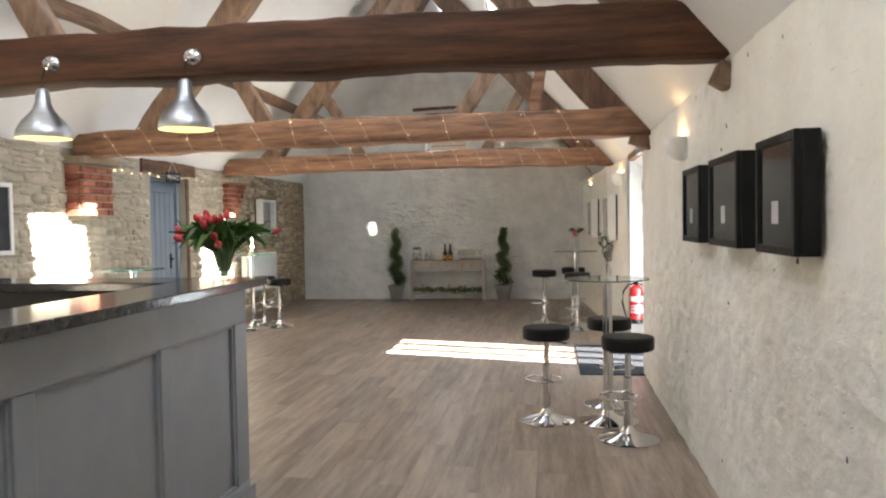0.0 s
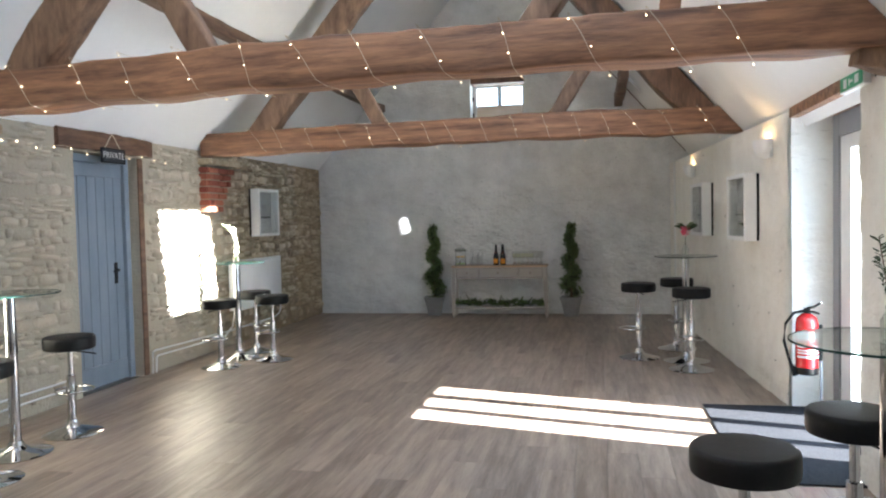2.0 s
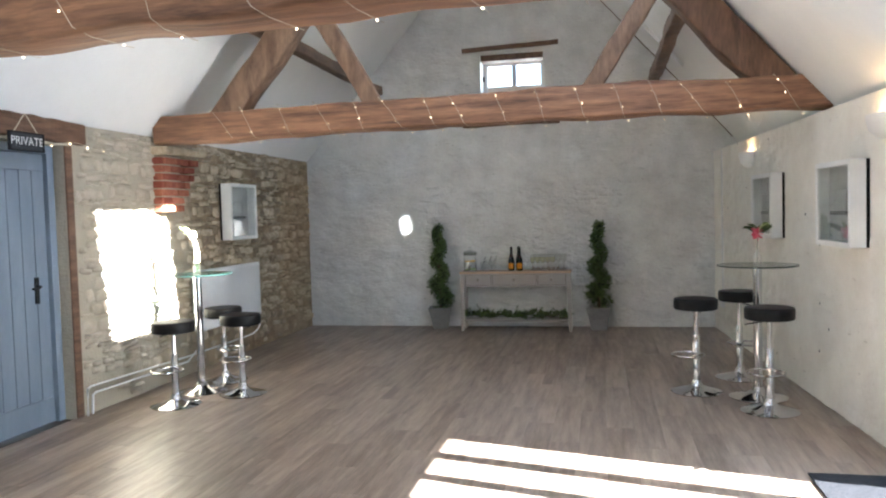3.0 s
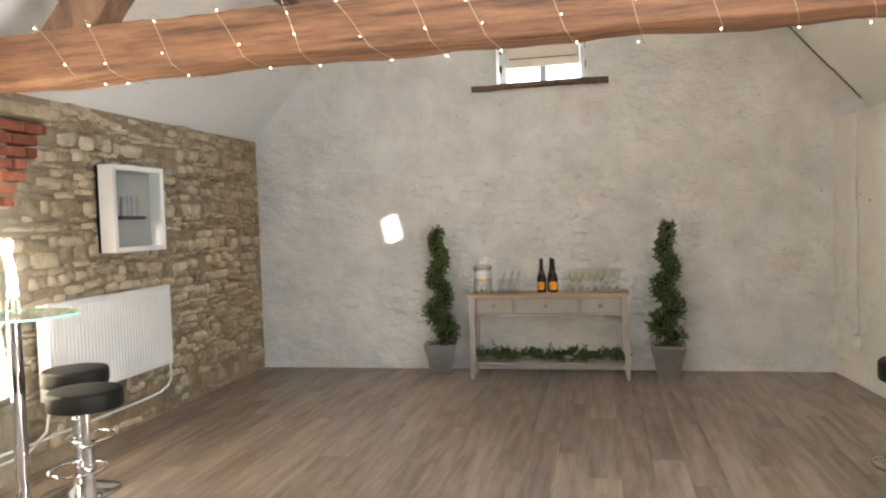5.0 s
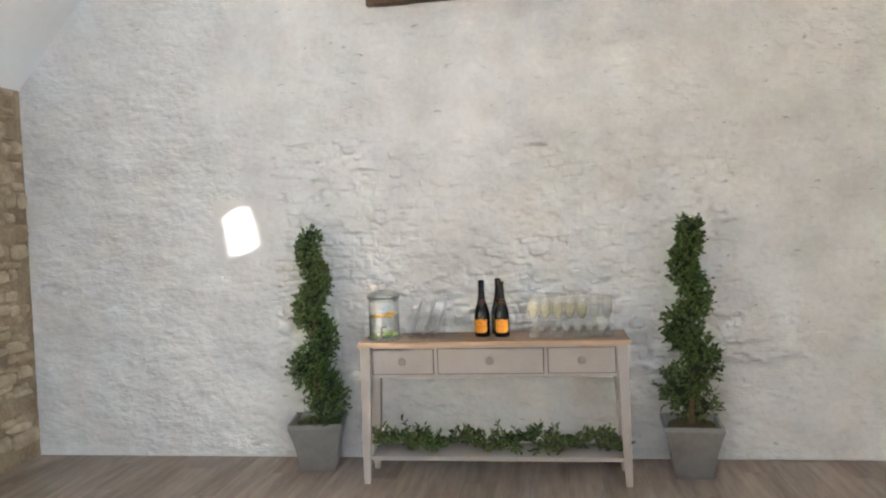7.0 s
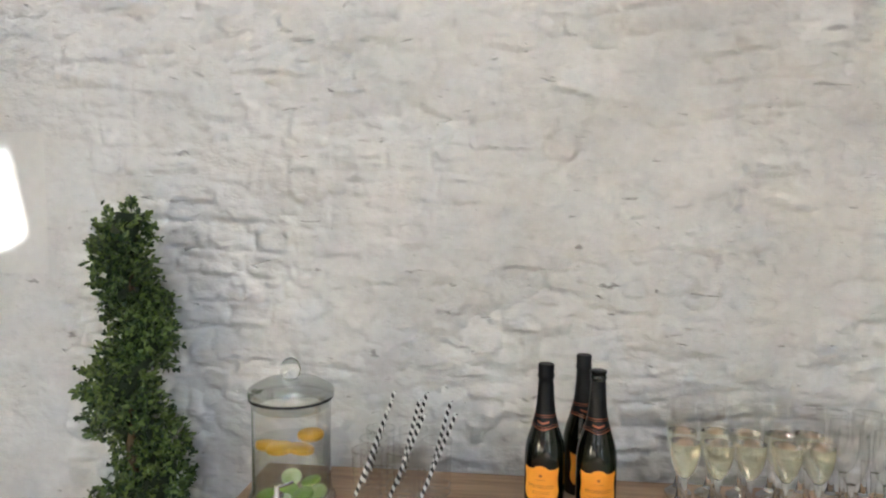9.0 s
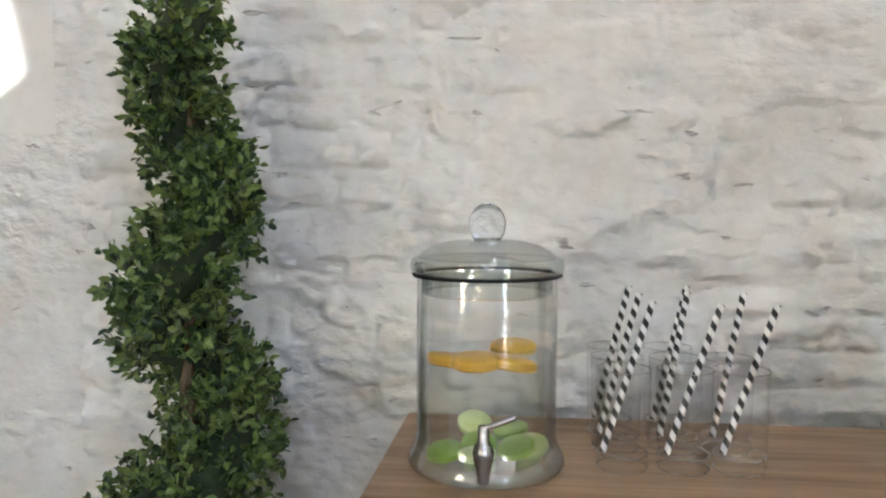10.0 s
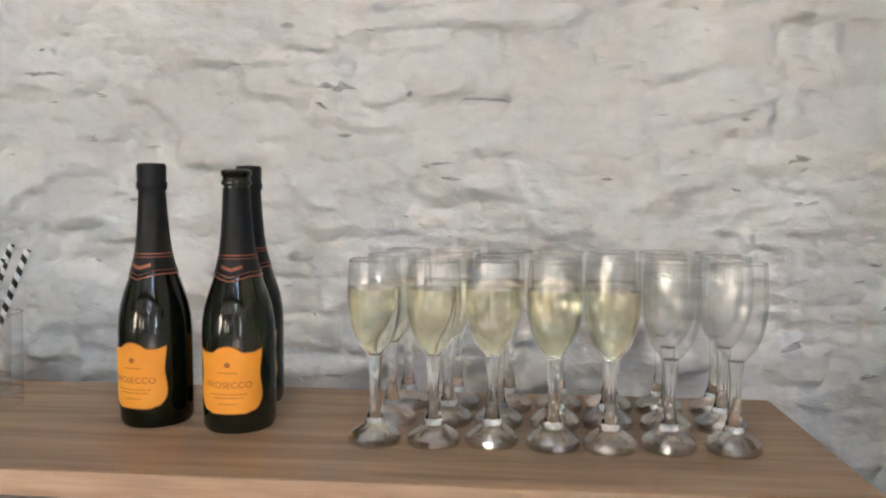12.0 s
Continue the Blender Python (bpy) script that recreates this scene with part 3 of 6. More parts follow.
for i, (x0, x1, y0, y1, height_at, out) in enumerate([(*o, roof_right, NR) for o in ROOFLIGHTS] + [(*o, roof_left, NL) for o in ADDED_WEST]):
    rl = structure(thing("rooflight_%d" % (i + 1), (0, 0, 0), "white framed rooflight, known or added for light, in the sloping ceiling", "rooflight"))
    bm = bmesh.new()
    for ya, yb, xa, xb in ((y0, y0 + 0.05, x0, x1), (y1 - 0.05, y1, x0, x1), (y0 + 0.05, y1 - 0.05, x0, x0 + 0.035), (y0 + 0.05, y1 - 0.05, x1 - 0.035, x1)):
        vs = []
        for w in (0.02, 0.09):
            for x, y in ((xa, ya), (xb, ya), (xb, yb), (xa, yb)):
                vs.append(bm.verts.new(Vector((x, y, height_at(x))) + out * w))
        for q in ((3, 2, 1, 0), (4, 5, 6, 7), (0, 1, 5, 4), (1, 2, 6, 5), (2, 3, 7, 6), (3, 0, 4, 7)):
            bm.faces.new([vs[k] for k in q])
    bmesh.ops.recalc_face_normals(bm, faces=bm.faces)
    part("window_frame", bm, WHITE, rl)
    bm = bmesh.new()
    bm.faces.new([bm.verts.new(Vector((x, y, height_at(x))) + out * 0.06) for x, y in ((x0, y0), (x1, y0), (x1, y1), (x0, y1))])
    glass = part("pane", bm, PANE, rl)
    glass.visible_shadow = False
    mid = Vector(((x0 + x1) / 2, (y0 + y1) / 2, height_at((x0 + x1) / 2)))
    sky_lamp("rooflight_sky", mid + out * 0.012, -out, y1 - y0 - 0.12, (x1 - x0) * 1.45 - 0.1, (1.2, 4.5, 8.0, 9.0)[i] if out is NR else (5.0, 8.0, 9.0, 1.0)[i - 4])

# end gable with its window
WIN = (-1.80, -0.94, 2.70, 3.62)


def in_window(x, z):
    return WIN[0] < x < WIN[1] and WIN[2] < z < WIN[3]


wall_north = structure(part("wall_north", slab([-4.9, WIN[0], WIN[1], 2.1], [-0.1, WIN[2], WIN[3], 5.75], in_window,
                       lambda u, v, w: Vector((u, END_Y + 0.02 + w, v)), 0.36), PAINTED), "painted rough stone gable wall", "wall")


def worn(u, v):
    """Flattens the gable where the added sun spot falls, beside the left wall."""
    return 1 - 0.985 * np.exp(-(((u + 2.85) / 0.26) ** 4 + ((v - 1.38) / 0.30) ** 4))


def end_face(us, vs, name, even=0.92):
    relief_sheet(name, us, vs, lambda u, v, h: (u, END_Y - h * worn(u, v), v), PAINTED, wall_north, even=even, patch=(SPOTSMOOTH, lambda mid: (abs(mid[:, 0] + 2.87) < 0.17) & (abs(mid[:, 2] - 1.385) < 0.19)), hole=
                 lambda mid: (mid[:, 0] > WIN[0]) & (mid[:, 0] < WIN[1]) & (mid[:, 2] > WIN[2]) & (mid[:, 2] < WIN[3]))


NEAR = (-2.66, 0.02, 0.52, 1.90)
end_face(np.linspace(NEAR[0], NEAR[1], 560), np.linspace(NEAR[2], NEAR[3], 320), "painted_stonework")
for xs, zs in (((-4.32, NEAR[0]), (-0.02, 2.33)), ((NEAR[1], 1.56), (-0.02, 2.33)), ((NEAR[0], NEAR[1]), (-0.02, NEAR[2])), ((NEAR[0], NEAR[1]), (NEAR[3], 2.33))):
    end_face(np.linspace(*xs, int((xs[1] - xs[0]) / 0.0155) + 2), np.linspace(*zs, int((zs[1] - zs[0]) / 0.0125) + 2), "painted_stonework", 0.22 if xs[1] == NEAR[0] else 0.45)
end_face(np.append(np.arange(-4.4, 1.7, 0.0430), 1.7), np.append(np.arange(2.3175, 5.65, 0.0425), 5.65), "painted_stonework", 0.45)

win = structure(thing("window_1", (0, END_Y, 0), "small gable window with white reveal and timber sill", "window"))
part("window_reveal", slab([WIN[0] + 0.003, WIN[0] + 0.011, WIN[1] - 0.011, WIN[1] - 0.003], [WIN[2] + 0.003, WIN[2] + 0.011, WIN[3] - 0.011, WIN[3] - 0.003],
     lambda u, v: WIN[0] + 0.011 < u < WIN[1] - 0.011 and WIN[2] + 0.011 < v < WIN[3] - 0.011,
     lambda u, v, w: Vector((u, -0.018 + w, v)), 0.37), WHITE, win)
part("window_sill", timber((-2.03, -0.01, 2.685), (-0.76, -0.01, 2.69), 0.10, 0.05, seed=3, rough=0.008), PURLIN, win, "rough timber sill")
part("lintel", timber((-2.03, 0.0, 3.675), (-0.76, 0.0, 3.71), 0.06, 0.06, seed=5, rough=0.006), PURLIN, win, "rough timber lintel")
part("head_board", box_bm((WIN[0] + 0.014, 0.02, 3.53), (WIN[1] - 0.014, 0.24, 3.615), 0.005), PURLIN, win, "dark timber head board")
bm = bmesh.new()
FY = 0.25
for a, b in (((WIN[0] + 0.012, 2.715), (WIN[0] + 0.075, 3.60)), ((WIN[1] - 0.075, 2.715), (WIN[1] - 0.012, 3.60)),
             ((WIN[0] + 0.075, 3.50), (WIN[1] - 0.075, 3.60)), ((WIN[0] + 0.075, 2.715), (WIN[1] - 0.075, 2.745))):
    bx(bm, (a[0], FY, a[1]), (b[0], FY + 0.06, b[1]), 0.006)
part("window_frame", bm, WHITE, win)
part("mid_panel", box_bm((WIN[0] + 0.077, FY - 0.015, 2.905), (WIN[1] - 0.077, FY + 0.045, 3.22), 0.008), CREAM, win, "cream panel between the panes")
part("panel_groove", box_bm((WIN[0] + 0.10, FY - 0.02, 2.985), (WIN[1] - 0.10, FY - 0.012, 2.995)), PURLIN, win)
part("mullion", box_bm((-1.40, FY - 0.005, 2.745), (-1.34, FY + 0.055, 2.904), 0.004), GREYBACK, win)
part("mullion", box_bm((-1.40, FY - 0.005, 3.222), (-1.34, FY + 0.055, 3.50), 0.004), GREYBACK, win)
for x0, x1 in ((-1.724, -1.401), (-1.339, -1.016)):
    for z0, z1 in ((2.746, 2.904), (3.221, 3.499)):
        p = part("pane", box_bm((x0, FY + 0.02, z0), (x1, FY + 0.026, z1)), PANE, win)
        p.visible_shadow = False
for x0, x1 in ((WIN[0] + 0.0125, WIN[0] + 0.030), (WIN[1] - 0.030, WIN[1] - 0.0125)):
    for z in (2.90, 3.08, 3.33):
        part("hinge", box_bm((x0, FY - 0.05, z - 0.035), (x1, FY - 0.001, z + 0.03), 0.004), BLACK, win, "black iron hinge")
sky_lamp("gable_sky", (-1.37, END_Y + 0.34, 3.15), (0, -1, -0.25), 0.8, 0.85, 3)

# thin dark strip painting the shadow in the joint of gable and sloping ceiling
for name_x0, name_x1, rise in ((1.36, -1.30, roof_right),):
    rng = random.Random(int(name_x0 * 10))
    path = []
    for k in range(41):
        x = name_x0 + (name_x1 - name_x0) * k / 40
        path.append((x, END_Y - 0.022, rise(x) - 0.006 + rng.uniform(-0.008, 0.004)))
    structure(part("trim", tube(bmesh.new(), path, 0.007, 5), PURLIN), "dark strip for the shadow gap along the ceiling edge", "trim")

# left wall: mortar body with a door opening, piers, stones laid on further down
DOOR = (8.60, 9.50, 0.0, 2.13)
wall_west = structure(part("wall_west", slab([BACK_Y - 0.4, DOOR[0], DOOR[1], END_Y + 0.4], [-0.1, DOOR[3], 2.62],
                      lambda u, v: DOOR[0] < u < DOOR[1] and v < DOOR[3],
                      lambda u, v, w: Vector((LEFT_X - w, u, v)), 0.5), MORTAR), "bare rubble stone wall with lime mortar", "wall")
PIERS = [(6.98, 7.50, 0.20, 0.0), (10.68, 11.28, 0.12, 0.30)]
pier_bodies = []
for y0, y1, out, step in PIERS:
    pier_bodies.append(structure(part("pier", box_bm((LEFT_X - 0.05, y0 + 0.01, 1.608), (LEFT_X + out - 0.025, y1 - step - 0.01, 2.14), 0.01), MORTAR), "stone and brick pier under a roof beam", "pier"))
    structure(part("pad_stone", box_bm((LEFT_X - 0.05, y0 - 0.05, 2.141), (LEFT_X + out + 0.06, y1 + 0.05, 2.215), 0.018), PADSTONE), "pale stone pad on the brick pier", "stone")

# right wall: near stretch, recess with a glazed door, far stretch
wall_east = structure(part("wall_east", box_bm((1.50, BACK_Y - 0.3, -0.1), (2.1, 7.32, 2.24)), LIMEWASH), "limewashed rough stone wall", "wall")
relief_sheet("limewashed_face", np.arange(BACK_Y, 7.33, 0.026), np.append(np.arange(-0.02, 2.24, 0.0245), 2.25), lambda u, v, h: (1.48 - h, u, v), LIMEWASH, wall_east, course=0.13, length=0.3, depth=0.012, even=0.5)
bm = bmesh.new()
lo = [bm.verts.new((x, y, -0.1)) for x, y in ((1.52, 8.95), (2.1, 8.95), (2.1, END_Y + 0.3), (1.16, END_Y + 0.3))]
hi = [bm.verts.new((v.co.x, v.co.y, 2.20)) for v in lo]
bm.faces.new(list(reversed(lo)))
bm.faces.new(hi)
for k in range(4):
    bm.faces.new((lo[k], lo[(k + 1) % 4], hi[(k + 1) % 4], hi[k]))
wall_far = structure(part("wall_east_far", bm, LIMEWASH), "limewashed rough stone wall", "wall")
relief_sheet("limewashed_face", np.append(np.arange(8.95, END_Y, 0.026), END_Y + 0.02), np.append(np.arange(-0.02, 2.20, 0.0245), 2.21), lambda u, v, h: (1.50 - (u - 8.95) * 0.0663 - h, u, v), LIMEWASH, wall_far, course=0.13, length=0.3, depth=0.010, even=0.45)
# Unseen wall, added to close the room behind the start of the path.
structure(part("wall_south", box_bm((-4.9, BACK_Y - 0.3, -0.1), (2.1, BACK_Y, 5.75)), LIMEWASH), "unseen limewashed wall added to close the room", "wall")
structure(part("recess_lintel", box_bm((1.50, 7.33, 2.16), (2.1, 8.94, 2.26), 0.01), OAK), "timber plate over the door recess", "lintel")

door = structure(thing("door_2", (1.80, 0, 0), "white glazed door with three tall panes", "door"))
bm = bmesh.new()
for a, b in (((0, 7.33, 0), (0.07, 7.42, 2.158)), ((0, 8.80, 0), (0.07, 8.94, 2.158)), ((0, 7.42, 2.0), (0.07, 8.80, 2.158))):
    bx(bm, a, b, 0.004)
part("door_frame", bm, BARGREY, door, "grey painted frame")
bm = bmesh.new()
for a, b in (((0.012, 7.422, 0.0), (0.06, 7.53, 1.998)), ((0.012, 8.575, 0.0), (0.06, 8.798, 1.998)), ((0.012, 7.53, 1.90), (0.06, 8.575, 1.998)),
             ((0.012, 7.53, 0.0), (0.06, 8.575, 0.15)), ((0.016, 7.795, 0.15), (0.056, 7.898, 1.90)), ((0.016, 8.168, 0.15), (0.056, 8.290, 1.90))):
    bx(bm, a, b, 0.004)
part("door_leaf", bm, WHITE, door)
for y0, y1 in ((7.53, 7.795), (7.898, 8.168), (8.290, 8.575)):
    p = part("pane", box_bm((0.033, y0, 0.15), (0.039, y1, 1.90)), PANE, door)
    p.visible_shadow = False
sky_lamp("door_sky", (1.90, 8.12, 1.05), (-1, 0, 0), 1.0, 1.7, 24, (0.60, 0.78, 1.0))

mat_ob = thing("door_mat", (1.32, 8.06, 0), "dark grey door mat on the plank floor", "door mat")
part("mat_body", box_bm((-0.45, -0.86, 0.001), (0.44, 0.86, 0.012), 0.004), MATCLOTH, mat_ob)

# blue boarded door in the left wall
bd = structure(thing("door_1", (LEFT_X - 0.14, 0, 0), "closed blue grey boarded door with black latch", "door"))
bm = bmesh.new()
for a, b in (((-0.05, 8.605, 0), (0.05, 8.665, 2.125)), ((-0.05, 9.425, 0), (0.05, 9.495, 2.125)), ((-0.05, 8.665, 2.06), (0.05, 9.425, 2.125))):
    bx(bm, a, b, 0.005)
part("door_frame", bm, BLUE, bd)
BW = (9.423 - 8.667) / 6
for k in range(6):
    part("board", box_bm((-0.02, 8.667 + k * BW + 0.003, 0.01), (0.015, 8.667 + (k + 1) * BW - 0.003, 2.058), 0.005), BLUE, bd)
part("rail", box_bm((0.0155, 8.69, 0.012), (0.035, 9.40, 0.20), 0.004), BLUE, bd)
part("rail", box_bm((0.0155, 8.69, 1.93), (0.035, 9.40, 2.05), 0.004), BLUE, bd)
bm = box_bm((0.0155, 9.27, 0.93), (0.024, 9.315, 1.13), 0.004)
tube(bm, [(0.024, 9.29, 1.06), (0.06, 9.29, 1.06), (0.065, 9.27, 1.055), (0.065, 9.20, 1.05)], 0.009)
part("door_handle", bm, BLACK, bd, "black iron latch")
structure(part("lintel", timber((LEFT_X - 0.02, 8.38, 2.225), (LEFT_X - 0.02, 9.70, 2.225), 0.14, 0.165, seed=8), PURLIN), "dark timber lintel over the blue door", "lintel")
structure(part("jamb_post", box_bm((LEFT_X - 0.2, 9.501, 0), (LEFT_X + 0.015, 9.58, 2.13), 0.012), PURLIN), "dark timber jamb beside the blue door", "jamb")


# ---- roof trusses ----
def truss(y, seed, ends, skew=0.0, wood=OAK, west=((-3.39, 2.445), (-2.75, 3.236)), east=((1.15, 2.485), (0.72, 2.987)), brace=((-0.235, 2.45), (0.40, 3.36))):
    """Tie beam, two principal rafters through the points west and east, struts and a collar."""
    t = structure(thing("roof_truss", (0, y, 0), "exposed old oak roof truss", "truss", turn=skew))
    zl, zr, bow, deep = ends
    part("tie_beam", timber((-4.22, 0, zl), (1.56, 0, zr), 0.25, deep, bow, 0.014, seed, 60), wood, t, smooth=50)
    for k, ((x0, z0), (x1, z1)) in enumerate((west, east)):
        lean = (x1 - x0) / (z1 - z0)
        part("principal_rafter", timber((x0 + (2.36 - z0) * lean, 0.0, 2.36), (x0 + (5.12 - z0) * lean, 0.0, 5.12), 0.20, (0.25, 0.275)[k], 0.0, 0.012, seed + 1 + k), RAFTER if k == 0 else RAFTERSHADED, t, smooth=50)
    part("strut", timber((-2.13, 0, zl + 0.11), (-2.70, 0, 3.42), 0.12, 0.15, 0.0, 0.008, seed + 3), RAFTER, t, smooth=50)
    part("strut", timber((brace[0][0], 0, brace[0][1]), (brace[1][0], 0, brace[1][1]), 0.12, 0.14, 0.0, 0.008, seed + 4), RAFTER, t, smooth=50)
    part("collar", timber((-2.25, 0, 3.94), (-0.42, 0, 3.925), 0.12, 0.135, 0.0, 0.008, seed + 5), RAFTER, t, smooth=50)
    return t


truss(3.85, 10, (2.36, 2.395, 0.03, 0.268), 0.0, OAKSHADED)
truss(6.93, 20, (2.315, 2.345, 0.035, 0.25), -3.0)
truss(10.73, 30, (2.35, 2.382, 0.02, 0.248), 0.0, OAK, ((-3.50, 2.50), (-2.83, 3.32)), ((1.03, 2.53), (0.51, 3.12)), ((-0.326, 2.48), (0.24, 3.36)))
part("post", timber((0.467, 0, 2.455), (0.56, 0, 3.10), 0.11, 0.10, 0, 0.006, 44), OAK, bpy.data.objects["roof_truss.001"], "short orange oak post")
for x, z, y, s in ((-3.20, 3.22, BACK_Y, 51), (0.42, 3.14, 10.75, 52)):
    structure(part("purlin", timber((x, y, z), (x, END_Y + 0.1, z), 0.12, 0.12, 0, 0.010, s, 90), PURLIN, smooth=50), "dark oak purlin along the roof", "purlin")
for y in (3.85, 6.86):
    structure(part("corbel", timber((1.31 if y > 5 else 1.42, y, 2.20), (1.53, y, 2.15), 0.15, 0.12, 0, 0.02, int(y * 3), 8), RAFTER, smooth=50), "weathered oak corbel under the tie beam", "corbel")


# ---- bar counter ----
bar = thing("bar_counter", (0, 0, 0), "grey panelled bar counter with black granite top", "bar counter")
part("body", box_bm((-1.32, 0.55, 0.0), (-1.02, 3.72, 1.155), 0.004), BARGREY, bar)
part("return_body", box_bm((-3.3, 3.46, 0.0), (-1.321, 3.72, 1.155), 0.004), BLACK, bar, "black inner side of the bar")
part("end_panel", box_bm((-3.3, 3.721, 0.0), (-1.02, 3.74, 1.155), 0.003), BARGREY, bar)
bm = bmesh.new()
for a, b in (((0.55, 0.0), (3.72, 0.13)), ((0.55, 0.97), (3.72, 1.154)), ((0.55, 0.13), (0.62, 0.97)), ((1.28, 0.13), (1.36, 0.97)), ((1.97, 0.13), (2.07, 0.97)), ((2.837, 0.13), (2.93, 0.97)), ((3.572, 0.13), (3.72, 0.97))):
    bx(bm, (-1.0195, a[0], a[1]), (-0.995, b[0], b[1]), 0.006)
part("panel_frame", bm, BARGREY, bar)
part("plinth", box_bm((-0.994, 0.55, 0.0), (-0.975, 3.75, 0.10), 0.006), BARGREY, bar)
for y0, y1 in ((0.62, 1.28), (1.36, 1.97), (2.07, 2.837), (2.93, 3.572)):
    bm = bmesh.new()
    for a, b in (((y0, 0.13), (y1, 0.145)), ((y0, 0.955), (y1, 0.97)), ((y0, 0.145), (y0 + 0.015, 0.955)), ((y1 - 0.015, 0.145), (y1, 0.955))):
        bx(bm, (-1.019, a[0] + 0.0005, a[1]), (-1.005, b[0] - 0.0005, b[1]), 0.004)
    part("panel_moulding", bm, BARGREY, bar)
top = thing("bar_worktop", (0, 0, 1.156), "polished black granite bar top", "worktop")
part("long_slab", box_bm((-1.28, 0.48, 0), (-0.915, 3.83, 0.044), 0.006), GRANITE, top)
part("return_slab", box_bm((-3.32, 3.44, 0), (-1.281, 3.83, 0.044), 0.006), GRANITE, top)
low = thing("bar_back_counter", (0, 0, 0), "low black counter inside the bar", "counter")
part("counter_body", box_bm((-1.9, 0.6, 0), (-1.33, 3.4, 0.86), 0.004), BLACK, low)
part("counter_top", box_bm((-1.95, 0.6, 0.861), (-1.325, 3.44, 0.90), 0.006), BLACK, low)


# ---- bar stools and tables ----
def bar_stool(place, seat, turn=0.0):
    s = thing("bar_stool", place, "round black leather bar stool on a chrome pedestal", "bar stool", "bar stools", turn)
    bm = bmesh.new()
    lathe(bm, [(0.02, 0.004), (0.20, 0.0), (0.205, 0.006), (0.19, 0.014), (0.12, 0.030), (0.055, 0.052), (0.036, 0.085), (0.034, 0.10)], 36)
    part("base", bm, CHROME, s, "domed chrome foot", 40)
    part("column", lathe(bmesh.new(), [(0.030, 0.095), (0.030, seat * 0.60), (0.027, seat * 0.605)], 20), CHROME, s, "", 40)
    part("piston", lathe(bmesh.new(), [(0.019, seat * 0.6), (0.019, seat - 0.09)], 16), CHROME, s, "", 40)
    bm = bmesh.new()
    tube(bm, [(0.13 * math.cos(a) , 0.10 + 0.13 * math.sin(a) - 0.03, 0.30) for a in [2 * math.pi * k / 24 for k in range(24)]], 0.008, 8, True)
    tube(bm, [(0, -0.03, 0.30), (0, 0.02, 0.30)], 0.016, 8)
    lathe(bm, [(0.036, 0.27), (0.036, 0.33)], 16)
    part("footrest", bm, CHROME, s, "", 40)
    part("plate", lathe(bmesh.new(), [(0.05, seat - 0.105), (0.11, seat - 0.092)], 20), BLACK, s)
    bm = bmesh.new()
    tube(bm, [(0.03, 0, seat - 0.11), (0.11, 0.02, seat - 0.125), (0.17, 0.03, seat - 0.14)], 0.005, 6)
    part("lever", bm, BLACK, s)
    bm = bmesh.new()
    lathe(bm, [(0.1573, seat - 0.092), (0.1702, seat - 0.087), (0.1739, seat - 0.074), (0.1744, seat - 0.020), (0.1721, seat - 0.008), (0.1656, seat - 0.001), (0.1554, seat + 0.001), (0.0925, seat + 0.002), (0.0185, seat + 0.003)], 40)
    part("seat", bm, LEATHER, s, "black leather cushion", 50)
    return s


def bar_table(place, high=1.045, group="bar tables"):
    t = thing("bar_table", place, "tall round glass bar table on a chrome column", "bar table", group)
    part("base", lathe(bmesh.new(), [(0.02, 0.004), (0.215, 0.0), (0.22, 0.007), (0.20, 0.014), (0.09, 0.036), (0.05, 0.06), (0.04, 0.09)], 40), CHROME, t, "domed chrome foot", 40)
    part("column", lathe(bmesh.new(), [(0.034, 0.085), (0.034, high - 0.02)], 24), CHROME, t, "", 40)
    part("hub", lathe(bmesh.new(), [(0.05, high - 0.02), (0.06, high - 0.006), (0.06, high - 0.002)], 24), CHROME, t, "", 40)
    part("tabletop", lathe(bmesh.new(), [(0.285, high), (0.296, high), (0.299, high + 0.008), (0.285, high + 0.010)], 56), TABLEGLASS, t, "clear glass disc")
    part("tabletop_rim", lathe(bmesh.new(), [(0.2985, high + 0.001), (0.3015, high + 0.002), (0.3015, high + 0.008), (0.2985, high + 0.009)], 56, cap_low=False, cap_high=False), EDGEGLASS, t, "green glass edge")
    return t


STOOLS = [((0.565, 5.52, 0), 0.70, 20), ((1.11, 5.08, 0), 0.70, 120), ((1.06, 6.05, 0), 0.71, -60),
          ((0.50, 10.86, 0), 0.775, 60), ((0.95, 10.28, 0), 0.77, 150), ((0.93, 11.42, 0), 0.765, -40),
          ((-3.335, 10.42, 0), 0.69, 80), ((-3.72, 9.99, 0), 0.71, 150), ((-3.76, 10.90, 0), 0.70, -30),
          ((-3.60, 7.60, 0), 0.71, 20), ((-3.42, 6.62, 0), 0.71, 130)]
protos = {}
for place, seat, turn in STOOLS:
    key = round(seat, 1)
    if key not in protos:
        protos[key] = bar_stool(place, seat, turn)
    else:
        copy_thing(protos[key], pose(*place, 0, 0, turn))
tab = bar_table((1.01, 5.53, 0))
for place in ((0.95, 10.71, 0), (-3.765, 10.48, 0), (-3.64, 7.11, 0)):
    copy_thing(tab, pose(*place))


